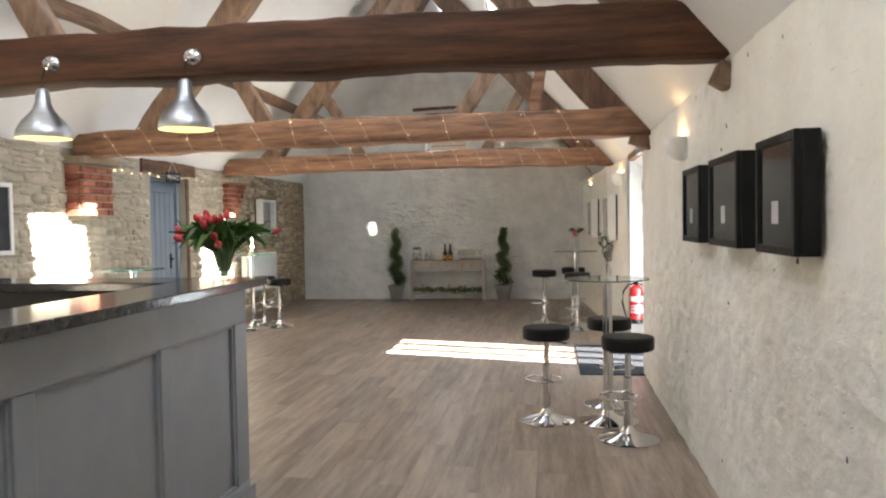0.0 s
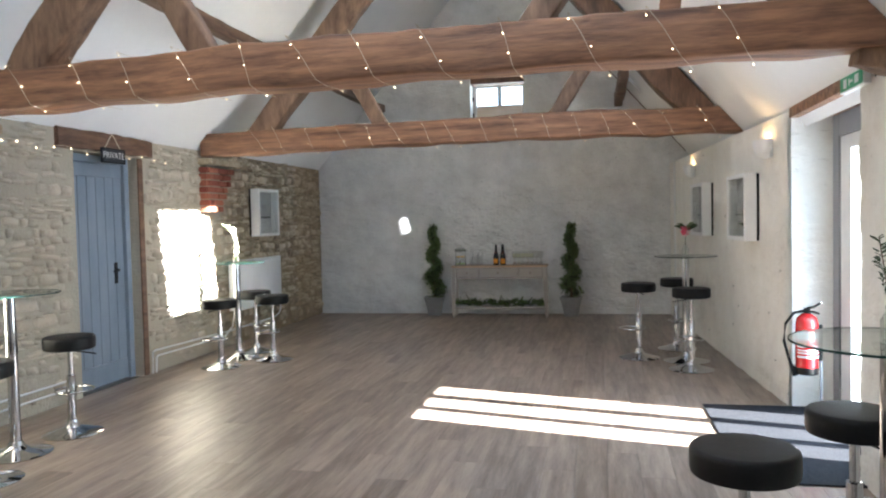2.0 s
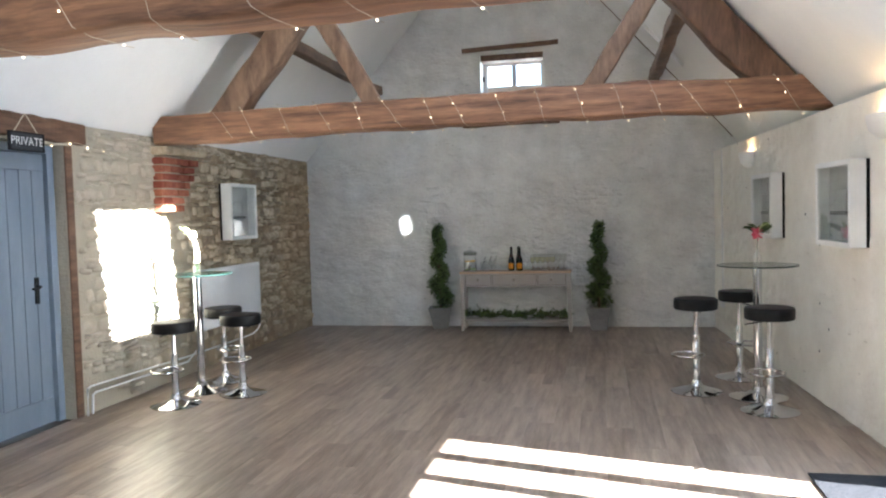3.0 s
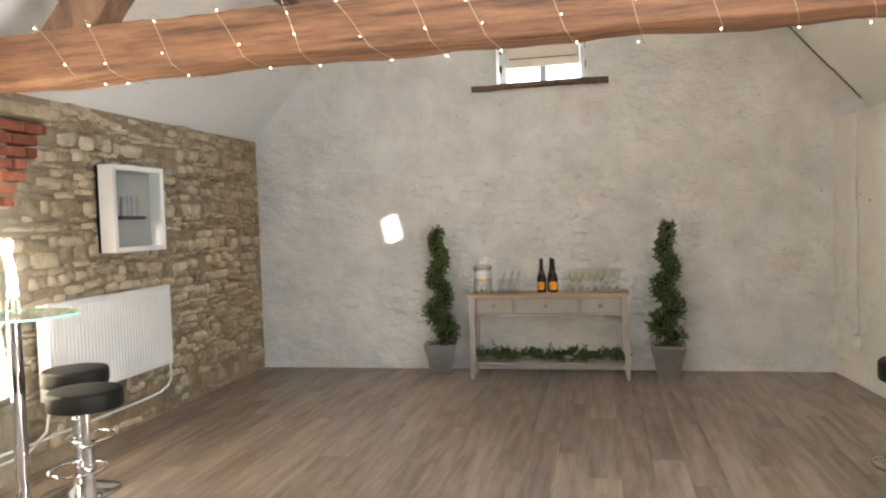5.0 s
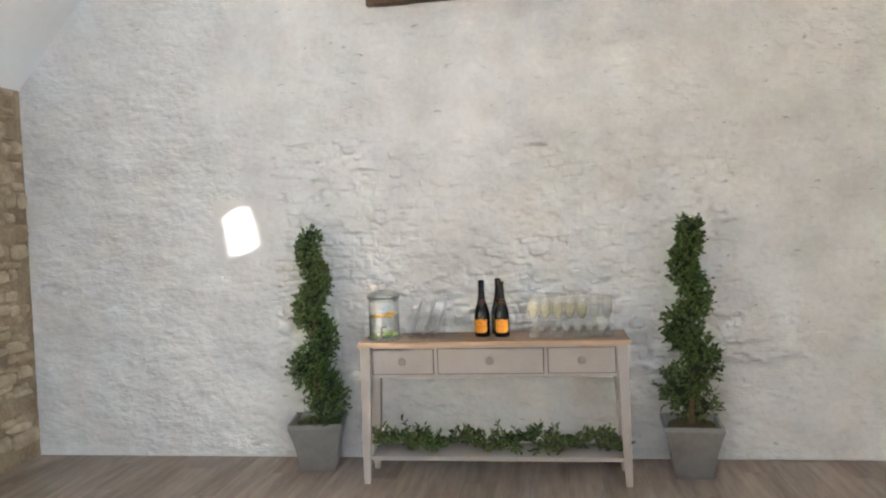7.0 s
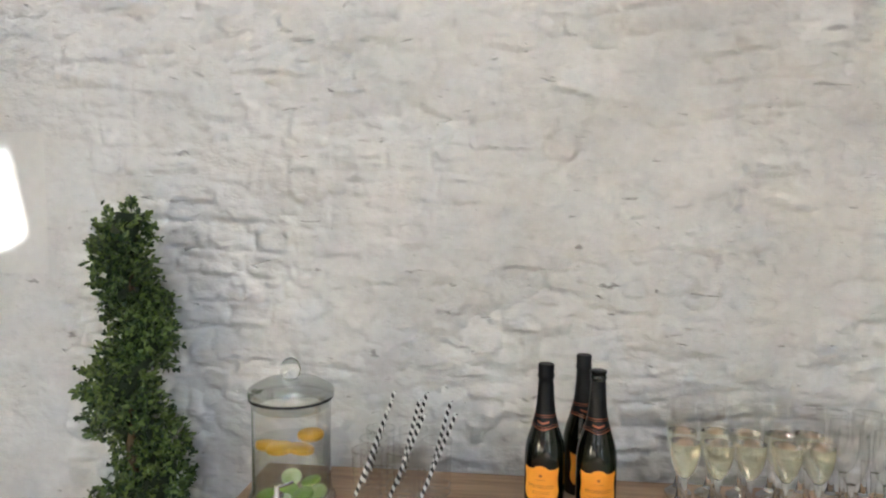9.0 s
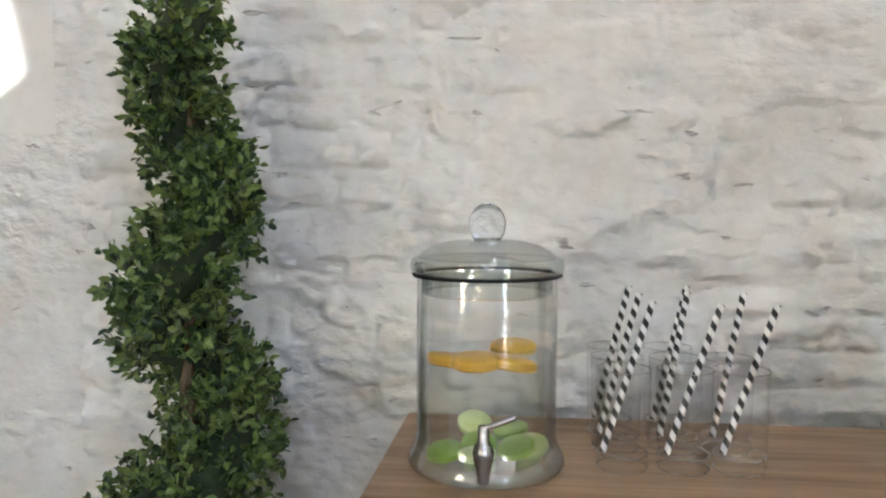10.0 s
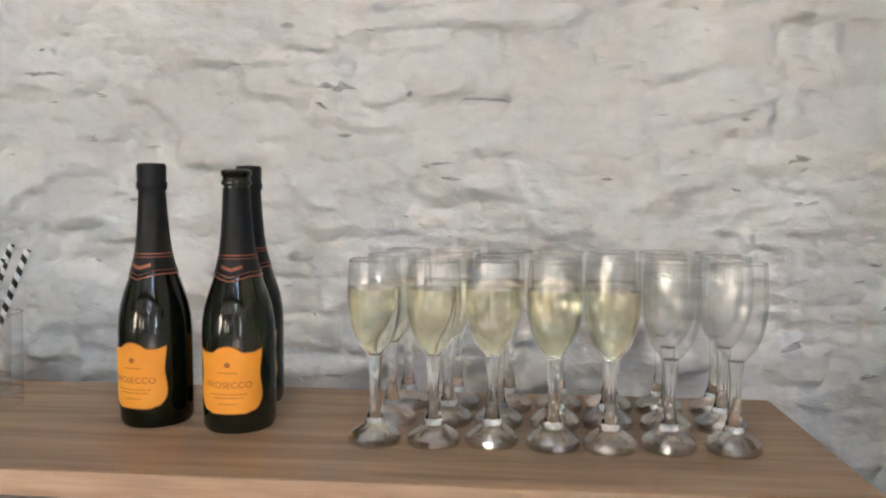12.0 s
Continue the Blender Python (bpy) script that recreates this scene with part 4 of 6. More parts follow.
# ---- leaves and flowers ----
def leaves(bm, places, size, rng, droop=0.2, width=0.45):
    """Small pointed leaves at (point, direction); each one folded along its rib."""
    for p, d in places:
        d = Vector(d).normalized()
        side = d.cross(Vector((rng.uniform(-1, 1), rng.uniform(-1, 1), rng.uniform(-0.3, 1)))).normalized()
        up = side.cross(d)
        s = size * rng.uniform(0.7, 1.25)
        edge = [bm.verts.new(p)]
        for along, wide, lift in ((0.32, 0.46, 0.08), (0.72, 0.40, 0.06), (1.0, 0.0, -droop), (0.72, -0.40, 0.06), (0.32, -0.46, 0.08)):
            edge.append(bm.verts.new(p + d * s * along + side * s * width * wide + up * s * lift))
        m = bm.verts.new(p + d * s * 0.5)
        for k in range(6):
            bm.faces.new((m, edge[k], edge[(k + 1) % 6]))
    return bm


def topiary(place, turn, seed, label, wind=0.6):
    rng = random.Random(seed)
    t = thing("topiary", place, label, "topiary", "topiaries beside the console", turn)
    bm = bmesh.new()
    prof = [(0.095, 0.0), (0.100, 0.02), (0.118, 0.14), (0.142, 0.235), (0.152, 0.262), (0.152, 0.285), (0.135, 0.285), (0.125, 0.255)]
    rings = [[bm.verts.new((sx * r, sy * r, z)) for sx, sy in ((-1, -1), (1, -1), (1, 1), (-1, 1))] for r, z in prof]
    for lo, hi in zip(rings, rings[1:]):
        for k in range(4):
            bm.faces.new((lo[k], lo[(k + 1) % 4], hi[(k + 1) % 4], hi[k]))
    bm.faces.new(list(reversed(rings[0])))
    part("pot", bm, POTGREY, t, "square tapered grey metal planter")
    part("soil", lathe(bmesh.new(), [(0.125, 0.252), (0.122, 0.268), (0.05, 0.275), (0.01, 0.276)], 12), SOIL, t)
    z0, z1, turns = 0.33, 1.368, 3.1

    def spine(f):
        a = 2 * math.pi * turns * f + wind
        r = 0.072 * (1 - f) + 0.012
        return Vector((r * math.cos(a), r * math.sin(a), z0 + (z1 - z0) * f)), 0.119 * (1 - f) + 0.066 * f

    part("trunk", tube(bmesh.new(), [(0.006 * math.sin(k), 0.006 * math.cos(k * 1.7), 0.26 + k * 0.11) for k in range(10)], 0.017, 8, ends=0.009), BARK, t)
    # Dark tube inside the leaves; its colour stands in for shade between them.
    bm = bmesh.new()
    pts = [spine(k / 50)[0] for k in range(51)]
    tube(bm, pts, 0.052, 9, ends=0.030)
    part("crown_core", bm, LEAFSHADE, t, "", 180)
    bm = bmesh.new()
    sites = []
    for k in range(1900):
        f = 0.975 * rng.random() ** 1.08
        c, r = spine(f)
        d = Vector((rng.gauss(0, 1), rng.gauss(0, 1), rng.gauss(0, 0.85))).normalized()
        p = c + d * r * rng.uniform(0.50, 0.86)
        p.z = max(p.z, 0.285)
        grow = (d + Vector((rng.uniform(-0.7, 0.7), rng.uniform(-0.7, 0.7), rng.uniform(-0.2, 0.9)))).normalized()
        reach = r * rng.uniform(0.16, 0.46)
        for q in range(9):
            dd = grow * 0.8 + Vector((rng.uniform(-1, 1), rng.uniform(-1, 1), rng.uniform(-0.8, 1)))
            sites.append((p + grow * reach * (q / 8), dd))
    leaves(bm, sites, 0.0160, rng, 0.1, 0.62)
    part("crown", bm, LEAF, t, "small glossy box leaves in a spiral")
    return t


topiary((-2.380, 14.20, 0), 8, 3, "spiral box topiary in a grey metal planter beside the console", 4.82)
topiary((-0.30, 14.15, 0), -4, 5, "taller spiral box topiary in a grey metal planter")

# ---- console table ----
CX, CY = -1.345, 14.107
con = thing("console_table", (CX, CY, 0), "taupe painted console table with oak top and three drawers", "console table")
part("tabletop", box_bm((-0.712, -0.205, 0.743), (0.712, 0.125, 0.770), 0.006, 3), OAKTOP, con, "pale oak top")
# Light falling on the front edge, put into a paler oak colour.
part("edge_strip", box_bm((-0.711, -0.2085, 0.7435), (0.711, -0.2052, 0.7690), 0.0012), OAKEDGE_LIT, con, "oak front edge with the light on it painted in")
bm = bmesh.new()
bx(bm, (-0.652, -0.160, 0.571), (0.652, -0.145, 0.742))
bx(bm, (-0.652, 0.075, 0.571), (0.652, 0.092, 0.742))
bx(bm, (-0.662, -0.144, 0.571), (-0.645, 0.074, 0.742))
bx(bm, (0.645, -0.144, 0.571), (0.662, 0.074, 0.742))
bx(bm, (-0.648, -0.1645, 0.572), (0.648, -0.1605, 0.590), 0.001)
bx(bm, (-0.648, -0.1645, 0.727), (0.648, -0.1605, 0.741), 0.001)
part("apron", bm, TAUPE, con)
for sx in (-1, 1):
    for sy, y in ((-1, -0.165), (1, 0.085)):
        bm = bmesh.new()
        rings = []
        for w, z, in ((0.016, 0.0), (0.019, 0.08), (0.026, 0.57), (0.027, 0.742)):
            cx, cy = sx * (0.671 + 0.02 * (1 - z / 0.742)), y - 0.005 * sy * 0
            rings.append([bm.verts.new((cx + a * w, cy + b * w, z)) for a, b in ((-1, -1), (1, -1), (1, 1), (-1, 1))])
        for lo, hi in zip(rings, rings[1:]):
            for k in range(4):
                bm.faces.new((lo[k], lo[(k + 1) % 4], hi[(k + 1) % 4], hi[k]))
        bm.faces.new(list(reversed(rings[0])))
        bm.faces.new(rings[-1])
        part("leg", bm, TAUPE, con)
part("shelf", box_bm((-0.668, -0.165, 0.125), (0.668, 0.085, 0.147), 0.004), TAUPE, con)
for x0, x1 in ((-0.636, -0.312), (-0.284, 0.268), (0.296, 0.636)):
    dr = part("drawer", box_bm((x0, -0.171, 0.594), (x1, -0.1608, 0.724), 0.003), TAUPE, con)
    bm = bmesh.new()
    lathe(bm, [(0.008, 0.0), (0.008, 0.010), (0.018, 0.016), (0.0215, 0.024), (0.018, 0.032), (0.005, 0.035)], 18)
    bmesh.ops.transform(bm, matrix=pose((x0 + x1) / 2, -0.171, 0.664, 90), verts=bm.verts)
    part("knob", bm, KNOBDARK, dr, "round taupe wooden knob", 50)
    bm = bmesh.new()
    for a, b in (((x0 - 0.004, 0.589), (x1 + 0.004, 0.5935)), ((x0 - 0.004, 0.7245), (x1 + 0.004, 0.729)), ((x0 - 0.0045, 0.594), (x0 - 0.0005, 0.724)), ((x1 + 0.0005, 0.594), (x1 + 0.0045, 0.724))):
        bx(bm, (a[0], -0.1612, a[1]), (b[0], -0.1602, b[1]))
    part("drawer_gap", bm, BLACK, con)

rng = random.Random(11)
gar = thing("leaf_garland", (CX, CY, 0.147), "trailing green leaf garland on the lower shelf", "garland")
bm = bmesh.new()
spine_pts = [(-0.63 + k * 0.0505, -0.03 + 0.06 * math.sin(k * 0.9), 0.03 + 0.015 * math.sin(k * 1.7)) for k in range(26)]
tube(bm, spine_pts, 0.004, 6)
twigs, sites = [], []
for k in range(230):
    base = Vector(spine_pts[rng.randrange(26)]) + Vector((rng.uniform(-0.03, 0.03), rng.uniform(-0.04, 0.04), 0))
    d = Vector((rng.uniform(-1, 1), rng.uniform(-1.3, 0.8), rng.uniform(-0.05, 1.0))).normalized()
    length = rng.uniform(0.05, 0.10) if rng.random() < 0.95 else rng.uniform(0.13, 0.18)
    tip = base + d * length
    tip.y = min(max(tip.y, -0.24), 0.075)
    tip.z = max(tip.z, 0.012 if tip.y > -0.16 else -0.06)
    tube(bm, [base, (base + tip) / 2 + Vector((0, 0, 0.01)), tip], 0.0014, 4)
    for q in range(12):
        f = (q + 1) / 12
        p = base.lerp(tip, f)
        sites.append((p, d * 0.6 + Vector((rng.uniform(-1, 1), rng.uniform(-1, 1), rng.uniform(-0.2, 0.6)))))
part("stem", bm, BARK, gar)
part("foliage", leaves(bmesh.new(), sites, 0.034, rng, 0.15, 0.40), LEAF, gar)

# ---- drinks on the console ----
TOPZ = 0.770


BODY = [(0.030, 0.004), (0.040, 0.0), (0.0430, 0.006), (0.0435, 0.03), (0.0435, 0.112), (0.0425, 0.128), (0.0400, 0.143), (0.0355, 0.159), (0.0300, 0.175), (0.0252, 0.190), (0.0212, 0.206), (0.0186, 0.226), (0.0166, 0.252), (0.0150, 0.280), (0.0146, 0.300)]


def girth(z):
    """Radius of the bottle at a height above the shoulder."""
    return float(np.interp(z, [p[1] for p in BODY[3:]], [p[0] for p in BODY[3:]]))


def prosecco(place, turn, opened, label):
    b = thing("wine_bottle", place, label, "bottle", "bottles on the console", turn)
    b.scale = (0.96, 0.96, 0.975)
    part("glass", lathe(bmesh.new(), BODY, 40), BOTTLE, b, "dark green glass body", 60)
    sleeve = [(girth(z) + 0.0009, z) for z in (0.184, 0.190, 0.198, 0.206, 0.216, 0.226, 0.240, 0.252, 0.270)]
    if opened:
        part("neck_foil", lathe(bmesh.new(), sleeve + [(0.0158, 0.284)], 32, cap_low=False, cap_high=False), FOIL, b, "torn black foil", 60)
        part("lip", lathe(bmesh.new(), [(0.0170, 0.287), (0.0180, 0.290), (0.0162, 0.294), (0.0162, 0.297), (0.0180, 0.299), (0.0180, 0.304), (0.014, 0.306)], 28), BOTTLE, b, "", 50)
    else:
        part("neck_foil", lathe(bmesh.new(), sleeve + [(0.0158, 0.280), (0.0178, 0.283), (0.0182, 0.289), (0.0168, 0.292), (0.0174, 0.309), (0.0158, 0.313), (0.004, 0.314)], 32, cap_low=False), FOIL, b, "black foil over the cork", 50)
    bm = bmesh.new()
    for z, wide in ((0.181, 0.0016), (0.1862, 0.0008), (0.193, 0.004), (0.2015, 0.0008), (0.205, 0.0014)):
        ring = []
        for k in range(48):
            a = -math.pi / 2 + 2 * math.pi * k / 48
            swing = abs((k + 24) % 48 - 24) / 48 * 2 * math.pi
            dip = 0.006 * max(0.0, 1 - swing / 0.8) if z < 0.200 else 0.0
            ring.append([bm.verts.new(((girth(q - dip) + 0.0014) * math.cos(a), (girth(q - dip) + 0.0014) * math.sin(a), q - dip)) for q in (z, z + wide)])
        for k in range(48):
            if wide < 0.003 or k in (44, 45, 46, 47, 0, 1, 2, 3):
                lo, hi = ring[k], ring[(k + 1) % 48]
                bm.faces.new((lo[0], hi[0], hi[1], lo[1]))
    part("neck_band", bm, COPPER, b, "copper printed band")
    # shield label wrapped on the front, with its thin printed border
    def shield(grow, r):
        bm = bmesh.new()
        cols, rows = 26, 20
        grid = []
        for j in range(rows + 1):
            v = j / rows
            if v < 0.30:
                wide = 0.50 + 0.49 * math.sqrt(max(0.0, 1 - (1 - v / 0.30) ** 2))
            else:
                wide = 0.99 - 0.065 * math.sin(math.pi * min(1.0, (v - 0.30) / 0.70)) ** 2
            half = 0.0410 * wide * grow
            line = []
            for i in range(cols + 1):
                u = i / cols * 2 - 1
                crest = 0.0075 * max(0.0, math.cos(math.pi * min(1.0, abs(u) * 1.25))) ** 0.7 if abs(u) < 0.4 else 0.0035 * max(0.0, abs(u) - 0.75) / 0.25
                z = 0.0600 + grow * (0.070 * (v - 0.5) + crest * v ** 4)
                a = -math.pi / 2 + u * half / 0.0440
                line.append(bm.verts.new((r * math.cos(a), r * math.sin(a), z)))
            grid.append(line)
        for j in range(rows):
            for i in range(cols):
                bm.faces.new((grid[j][i], grid[j][i + 1], grid[j + 1][i + 1], grid[j + 1][i]))
        return bm

    lab = part("label", shield(1.0, 0.0447), ORANGE, b, "orange shield label", 180)
    part("label_border", shield(1.03, 0.0444), PRINT, lab, "", 180)
    bm = words("PROSECCO", 0.0112, 0.0)
    for x0, x1, z in ((-0.012, 0.012, 0.0150), (-0.023, 0.023, -0.012), (-0.019, 0.019, -0.0165), (-0.011, 0.011, -0.024)):
        n = 12
        for k in range(n):
            xa, xb = x0 + (x1 - x0) * k / n, x0 + (x1 - x0) * (k + 0.7) / n
            bm.faces.new([bm.verts.new((x, z + dz, 0)) for x, dz in ((xa, 0), (xb, 0), (xb, 0.0012), (xa, 0.0012))])
    crest = bmesh.ops.create_circle(bm, cap_ends=True, segments=12, radius=0.0035)
    bmesh.ops.translate(bm, vec=(0, 0.0255, 0), verts=crest["verts"])
    for v in bm.verts:
        a = -math.pi / 2 + v.co.x / 0.0445
        v.co = Vector((0.0450 * math.cos(a), 0.0450 * math.sin(a), 0.058 + v.co.y * 0.93))
    part("label_print", bm, PRINT, lab)
    return b


prosecco((-1.398, 14.072, TOPZ), -12, False, "full dark prosecco bottle with orange label and black foil")
prosecco((-1.292, 14.062, TOPZ), 2, True, "opened dark prosecco bottle with orange label")
prosecco((-1.314, 14.165, TOPZ), 14, False, "dark prosecco bottle standing behind two others")


def flute(place, full):
    g = thing("champagne_flute", place, "stemmed flute of pale sparkling wine" if full else "empty clear stemmed flute glass", "glass", "flute glasses on the console")
    outer = [(0.006, 0.0), (0.0280, 0.0), (0.0295, 0.003), (0.0285, 0.009), (0.0230, 0.014), (0.0120, 0.021), (0.0075, 0.034), (0.0058, 0.050), (0.0060, 0.074), (0.0085, 0.096),
             (0.0140, 0.103), (0.0210, 0.112), (0.0265, 0.128), (0.0295, 0.146), (0.0300, 0.160), (0.0290, 0.180), (0.0276, 0.200)]
    part("foot", lathe(bmesh.new(), outer[:6], 18, cap_high=False), FOOTGLASS, g, "thick faceted glass foot", 12)
    part("stem", lathe(bmesh.new(), [(0.0117, 0.0215)] + outer[6:10], 14), STEMGLASS, g, "solid glass stem", 40)
    above = outer[9:]
    if full:
        cut = [p for p in above if p[1] < full]
        r = float(np.interp(full, [p[1] for p in above], [p[0] for p in above]))
        part("wine", lathe(bmesh.new(), [(q - 0.0012, z) for q, z in cut] + [(r - 0.0012, full)], 24), WINE, g, "pale straw sparkling wine", 60)
    part("bowl", lathe(bmesh.new(), above, 24, cap_high=False), CLEAR, g, "", 60)
    part("rim", tube(bmesh.new(), [(0.0274 * math.cos(k * math.pi / 12), 0.0274 * math.sin(k * math.pi / 12), 0.200) for k in range(24)], 0.0007, 4, True), FOOTGLASS, g)
    return g


fulls = {}
rng = random.Random(4)
for row, y in enumerate((14.022, 14.092, 14.162)):
    for k in range(7):
        x = -1.122 + k * 0.0635 + rng.uniform(-0.003, 0.003) + row * 0.008
        level = 0.170 if k < 5 and row < 2 else 0
        place = (x, y + rng.uniform(-0.004, 0.004), TOPZ)
        if level not in fulls:
            fulls[level] = flute(place, level)
        else:
            copy_thing(fulls[level], pose(*place, 0, 0, rng.uniform(0, 90)))


def tumbler(place):
    g = thing("tumbler", place, "clear straight drinking glass with a thick base", "glass", "tumblers on the console")
    part("base", lathe(bmesh.new(), [(0.0285, 0.0), (0.0305, 0.004), (0.0300, 0.018)], 28, cap_low=False, cap_high=False), TUMBLERGLASS, g, "thick glass base", 60)
    for r, z in ((0.0290, 0.0012), (0.0292, 0.018)):
        part("base_edge", tube(bmesh.new(), [(r * math.cos(k * math.pi / 14), r * math.sin(k * math.pi / 14), z) for k in range(28)], 0.0011, 5, True), FOOTGLASS, g)
    part("wall", lathe(bmesh.new(), [(0.0300, 0.019), (0.0325, 0.118)], 28, cap_low=False, cap_high=False), TUMBLERGLASS, g, "", 60)
    part("rim", tube(bmesh.new(), [(0.0325 * math.cos(k * math.pi / 14), 0.0325 * math.sin(k * math.pi / 14), 0.118) for k in range(28)], 0.0008, 5, True), FOOTGLASS, g)
    return g


tb = tumbler((-1.768, 14.032, TOPZ))
for place in ((-1.697, 14.036, TOPZ), (-1.632, 14.040, TOPZ), (-1.768, 14.104, TOPZ), (-1.695, 14.106, TOPZ), (-1.630, 14.110, TOPZ), (-1.768, 14.174, TOPZ), (-1.693, 14.176, TOPZ)):
    copy_thing(tb, pose(*place))
sm = tube(bmesh.new(), [(0, 0, 0), (0, 0, 0.10), (0, 0, 0.188)], 0.0041, 10)
straw = part("paper_straw", sm, STRAW, None, "", 60)
tagged(straw, "black and white striped paper straw in a glass", "straw", "striped straws")
SIPS = [((-1.792, 14.022), (-1.734, 14.062)), ((-1.790, 14.092), (-1.739, 14.138)), ((-1.790, 14.162), (-1.745, 14.200)),
        ((-1.719, 14.022), (-1.654, 14.060)), ((-1.715, 14.092), (-1.677, 14.140)), ((-1.712, 14.162), (-1.668, 14.196)),
        ((-1.654, 14.030), (-1.588, 14.066)), ((-1.650, 14.095), (-1.607, 14.140))]
for k, (foot, tip) in enumerate(SIPS):
    low_end = Vector((*foot, TOPZ + 0.0205))
    lean_to = (Vector((*tip, TOPZ + 0.184)) - low_end).normalized()
    m = Matrix.Translation(low_end) @ lean_to.to_track_quat("Z", "Y").to_matrix().to_4x4()
    if k:
        copy_thing(straw, m)
    else:
        straw.matrix_world = m

dis = thing("drinks_dispenser", (-1.929, 14.022, TOPZ), "glass drinks dispenser of water with lemon and lime", "drinks dispenser")
dis.scale = (0.865, 0.865, 1.0)
part("jar", lathe(bmesh.new(), [(0.03, 0.002), (0.100, 0.0), (0.107, 0.006), (0.106, 0.015), (0.099, 0.027), (0.0955, 0.040), (0.0955, 0.226)], 48, cap_high=False), JARGLASS, dis, "", 60)
part("base_ring", lathe(bmesh.new(), [(0.099, 0.001), (0.1072, 0.005), (0.1078, 0.010), (0.1045, 0.018), (0.100, 0.023)], 48, cap_low=False, cap_high=False), JARGLASS, dis, "thick green tinted glass foot", 60)
part("water", lathe(bmesh.new(), [(0.084, 0.014), (0.093, 0.027), (0.0925, 0.040), (0.0925, 0.134)], 40), WATER, dis, "", 60)
lid = part("lid", lathe(bmesh.new(), [(0.096, 0.247), (0.088, 0.254), (0.072, 0.262), (0.048, 0.267), (0.028, 0.268), (0.018, 0.268), (0.0165, 0.272)], 48), LIDGLASS, dis, "low domed glass lid with a ball knob", 60)
part("lid_rim", lathe(bmesh.new(), [(0.0930, 0.2300), (0.1020, 0.2305), (0.1045, 0.2350), (0.1045, 0.2420), (0.1020, 0.2465), (0.0960, 0.2480), (0.0900, 0.2465)], 48, cap_low=False, cap_high=False), RIMGLASS, lid, "thick grey glass rim", 60)
part("seal", lathe(bmesh.new(), [(0.0930, 0.2262), (0.1015, 0.2262), (0.1025, 0.2280), (0.1015, 0.2298), (0.0930, 0.2298)], 48, cap_low=False, cap_high=False), BLACK, lid, "thin black rubber seal", 60)
part("lid_collar", lathe(bmesh.new(), [(0.0860, 0.205), (0.0895, 0.207), (0.0895, 0.2255)], 48, cap_low=False, cap_high=False), RIMGLASS, lid, "", 60)
bm = bmesh.new()
bmesh.ops.create_uvsphere(bm, u_segments=24, v_segments=16, radius=0.0255)
bmesh.ops.translate(bm, vec=(0, 0, 0.2865), verts=bm.verts)
part("lid_knob", bm, KNOBGLASS, lid, "", 180)
bm = lathe(bmesh.new(), [(0.004, -0.030), (0.0075, -0.028), (0.0085, -0.016), (0.0120, -0.004), (0.0135, 0.004), (0.0110, 0.012), (0.0070, 0.016), (0.0070, 0.030), (0.0060, 0.033)], 18)
bmesh.ops.translate(bm, vec=(0.004, -0.124, 0.045), verts=bm.verts)
tube(bm, [(0.004, -0.094, 0.050), (0.004, -0.124, 0.048)], 0.0075, 12)
tube(bm, [(0.004, -0.124, 0.075), (0.018, -0.123, 0.079), (0.042, -0.120, 0.087)], 0.0035, 8)
part("tap", bm, TAPSTEEL, dis, "steel tap with a small lever", 50)
rng = random.Random(21)


def slice_bm(r, thick, m):
    bm = lathe(bmesh.new(), [(r * 0.9, 0), (r, thick * 0.2), (r, thick * 0.8), (r * 0.9, thick)], 20)
    bmesh.ops.transform(bm, matrix=m, verts=bm.verts)
    return bm


for k in range(4):
    a = (-2.5, -1.75, -0.9, 0.9)[k]
    part("lemon_slice", slice_bm(0.033, 0.013, pose(0.057 * math.cos(a), 0.057 * math.sin(a), 0.124 + 0.003 * (k % 2), rng.uniform(-8, 8), rng.uniform(-12, 12), 0)), LEMON, dis, "yellow lemon slice floating", 40)
for k in range(7):
    a = k * 0.9 - 2.6
    rr = 0.062 if k < 6 else 0.01
    part("lime_slice", slice_bm(0.025, 0.009, pose(rr * math.cos(a), rr * math.sin(a), 0.018 + 0.006 * (k % 3), rng.uniform(0, 22), rng.uniform(-12, 12), 0)), LIMEFLESH if k % 2 else LIME, dis, "green lime slice", 40)


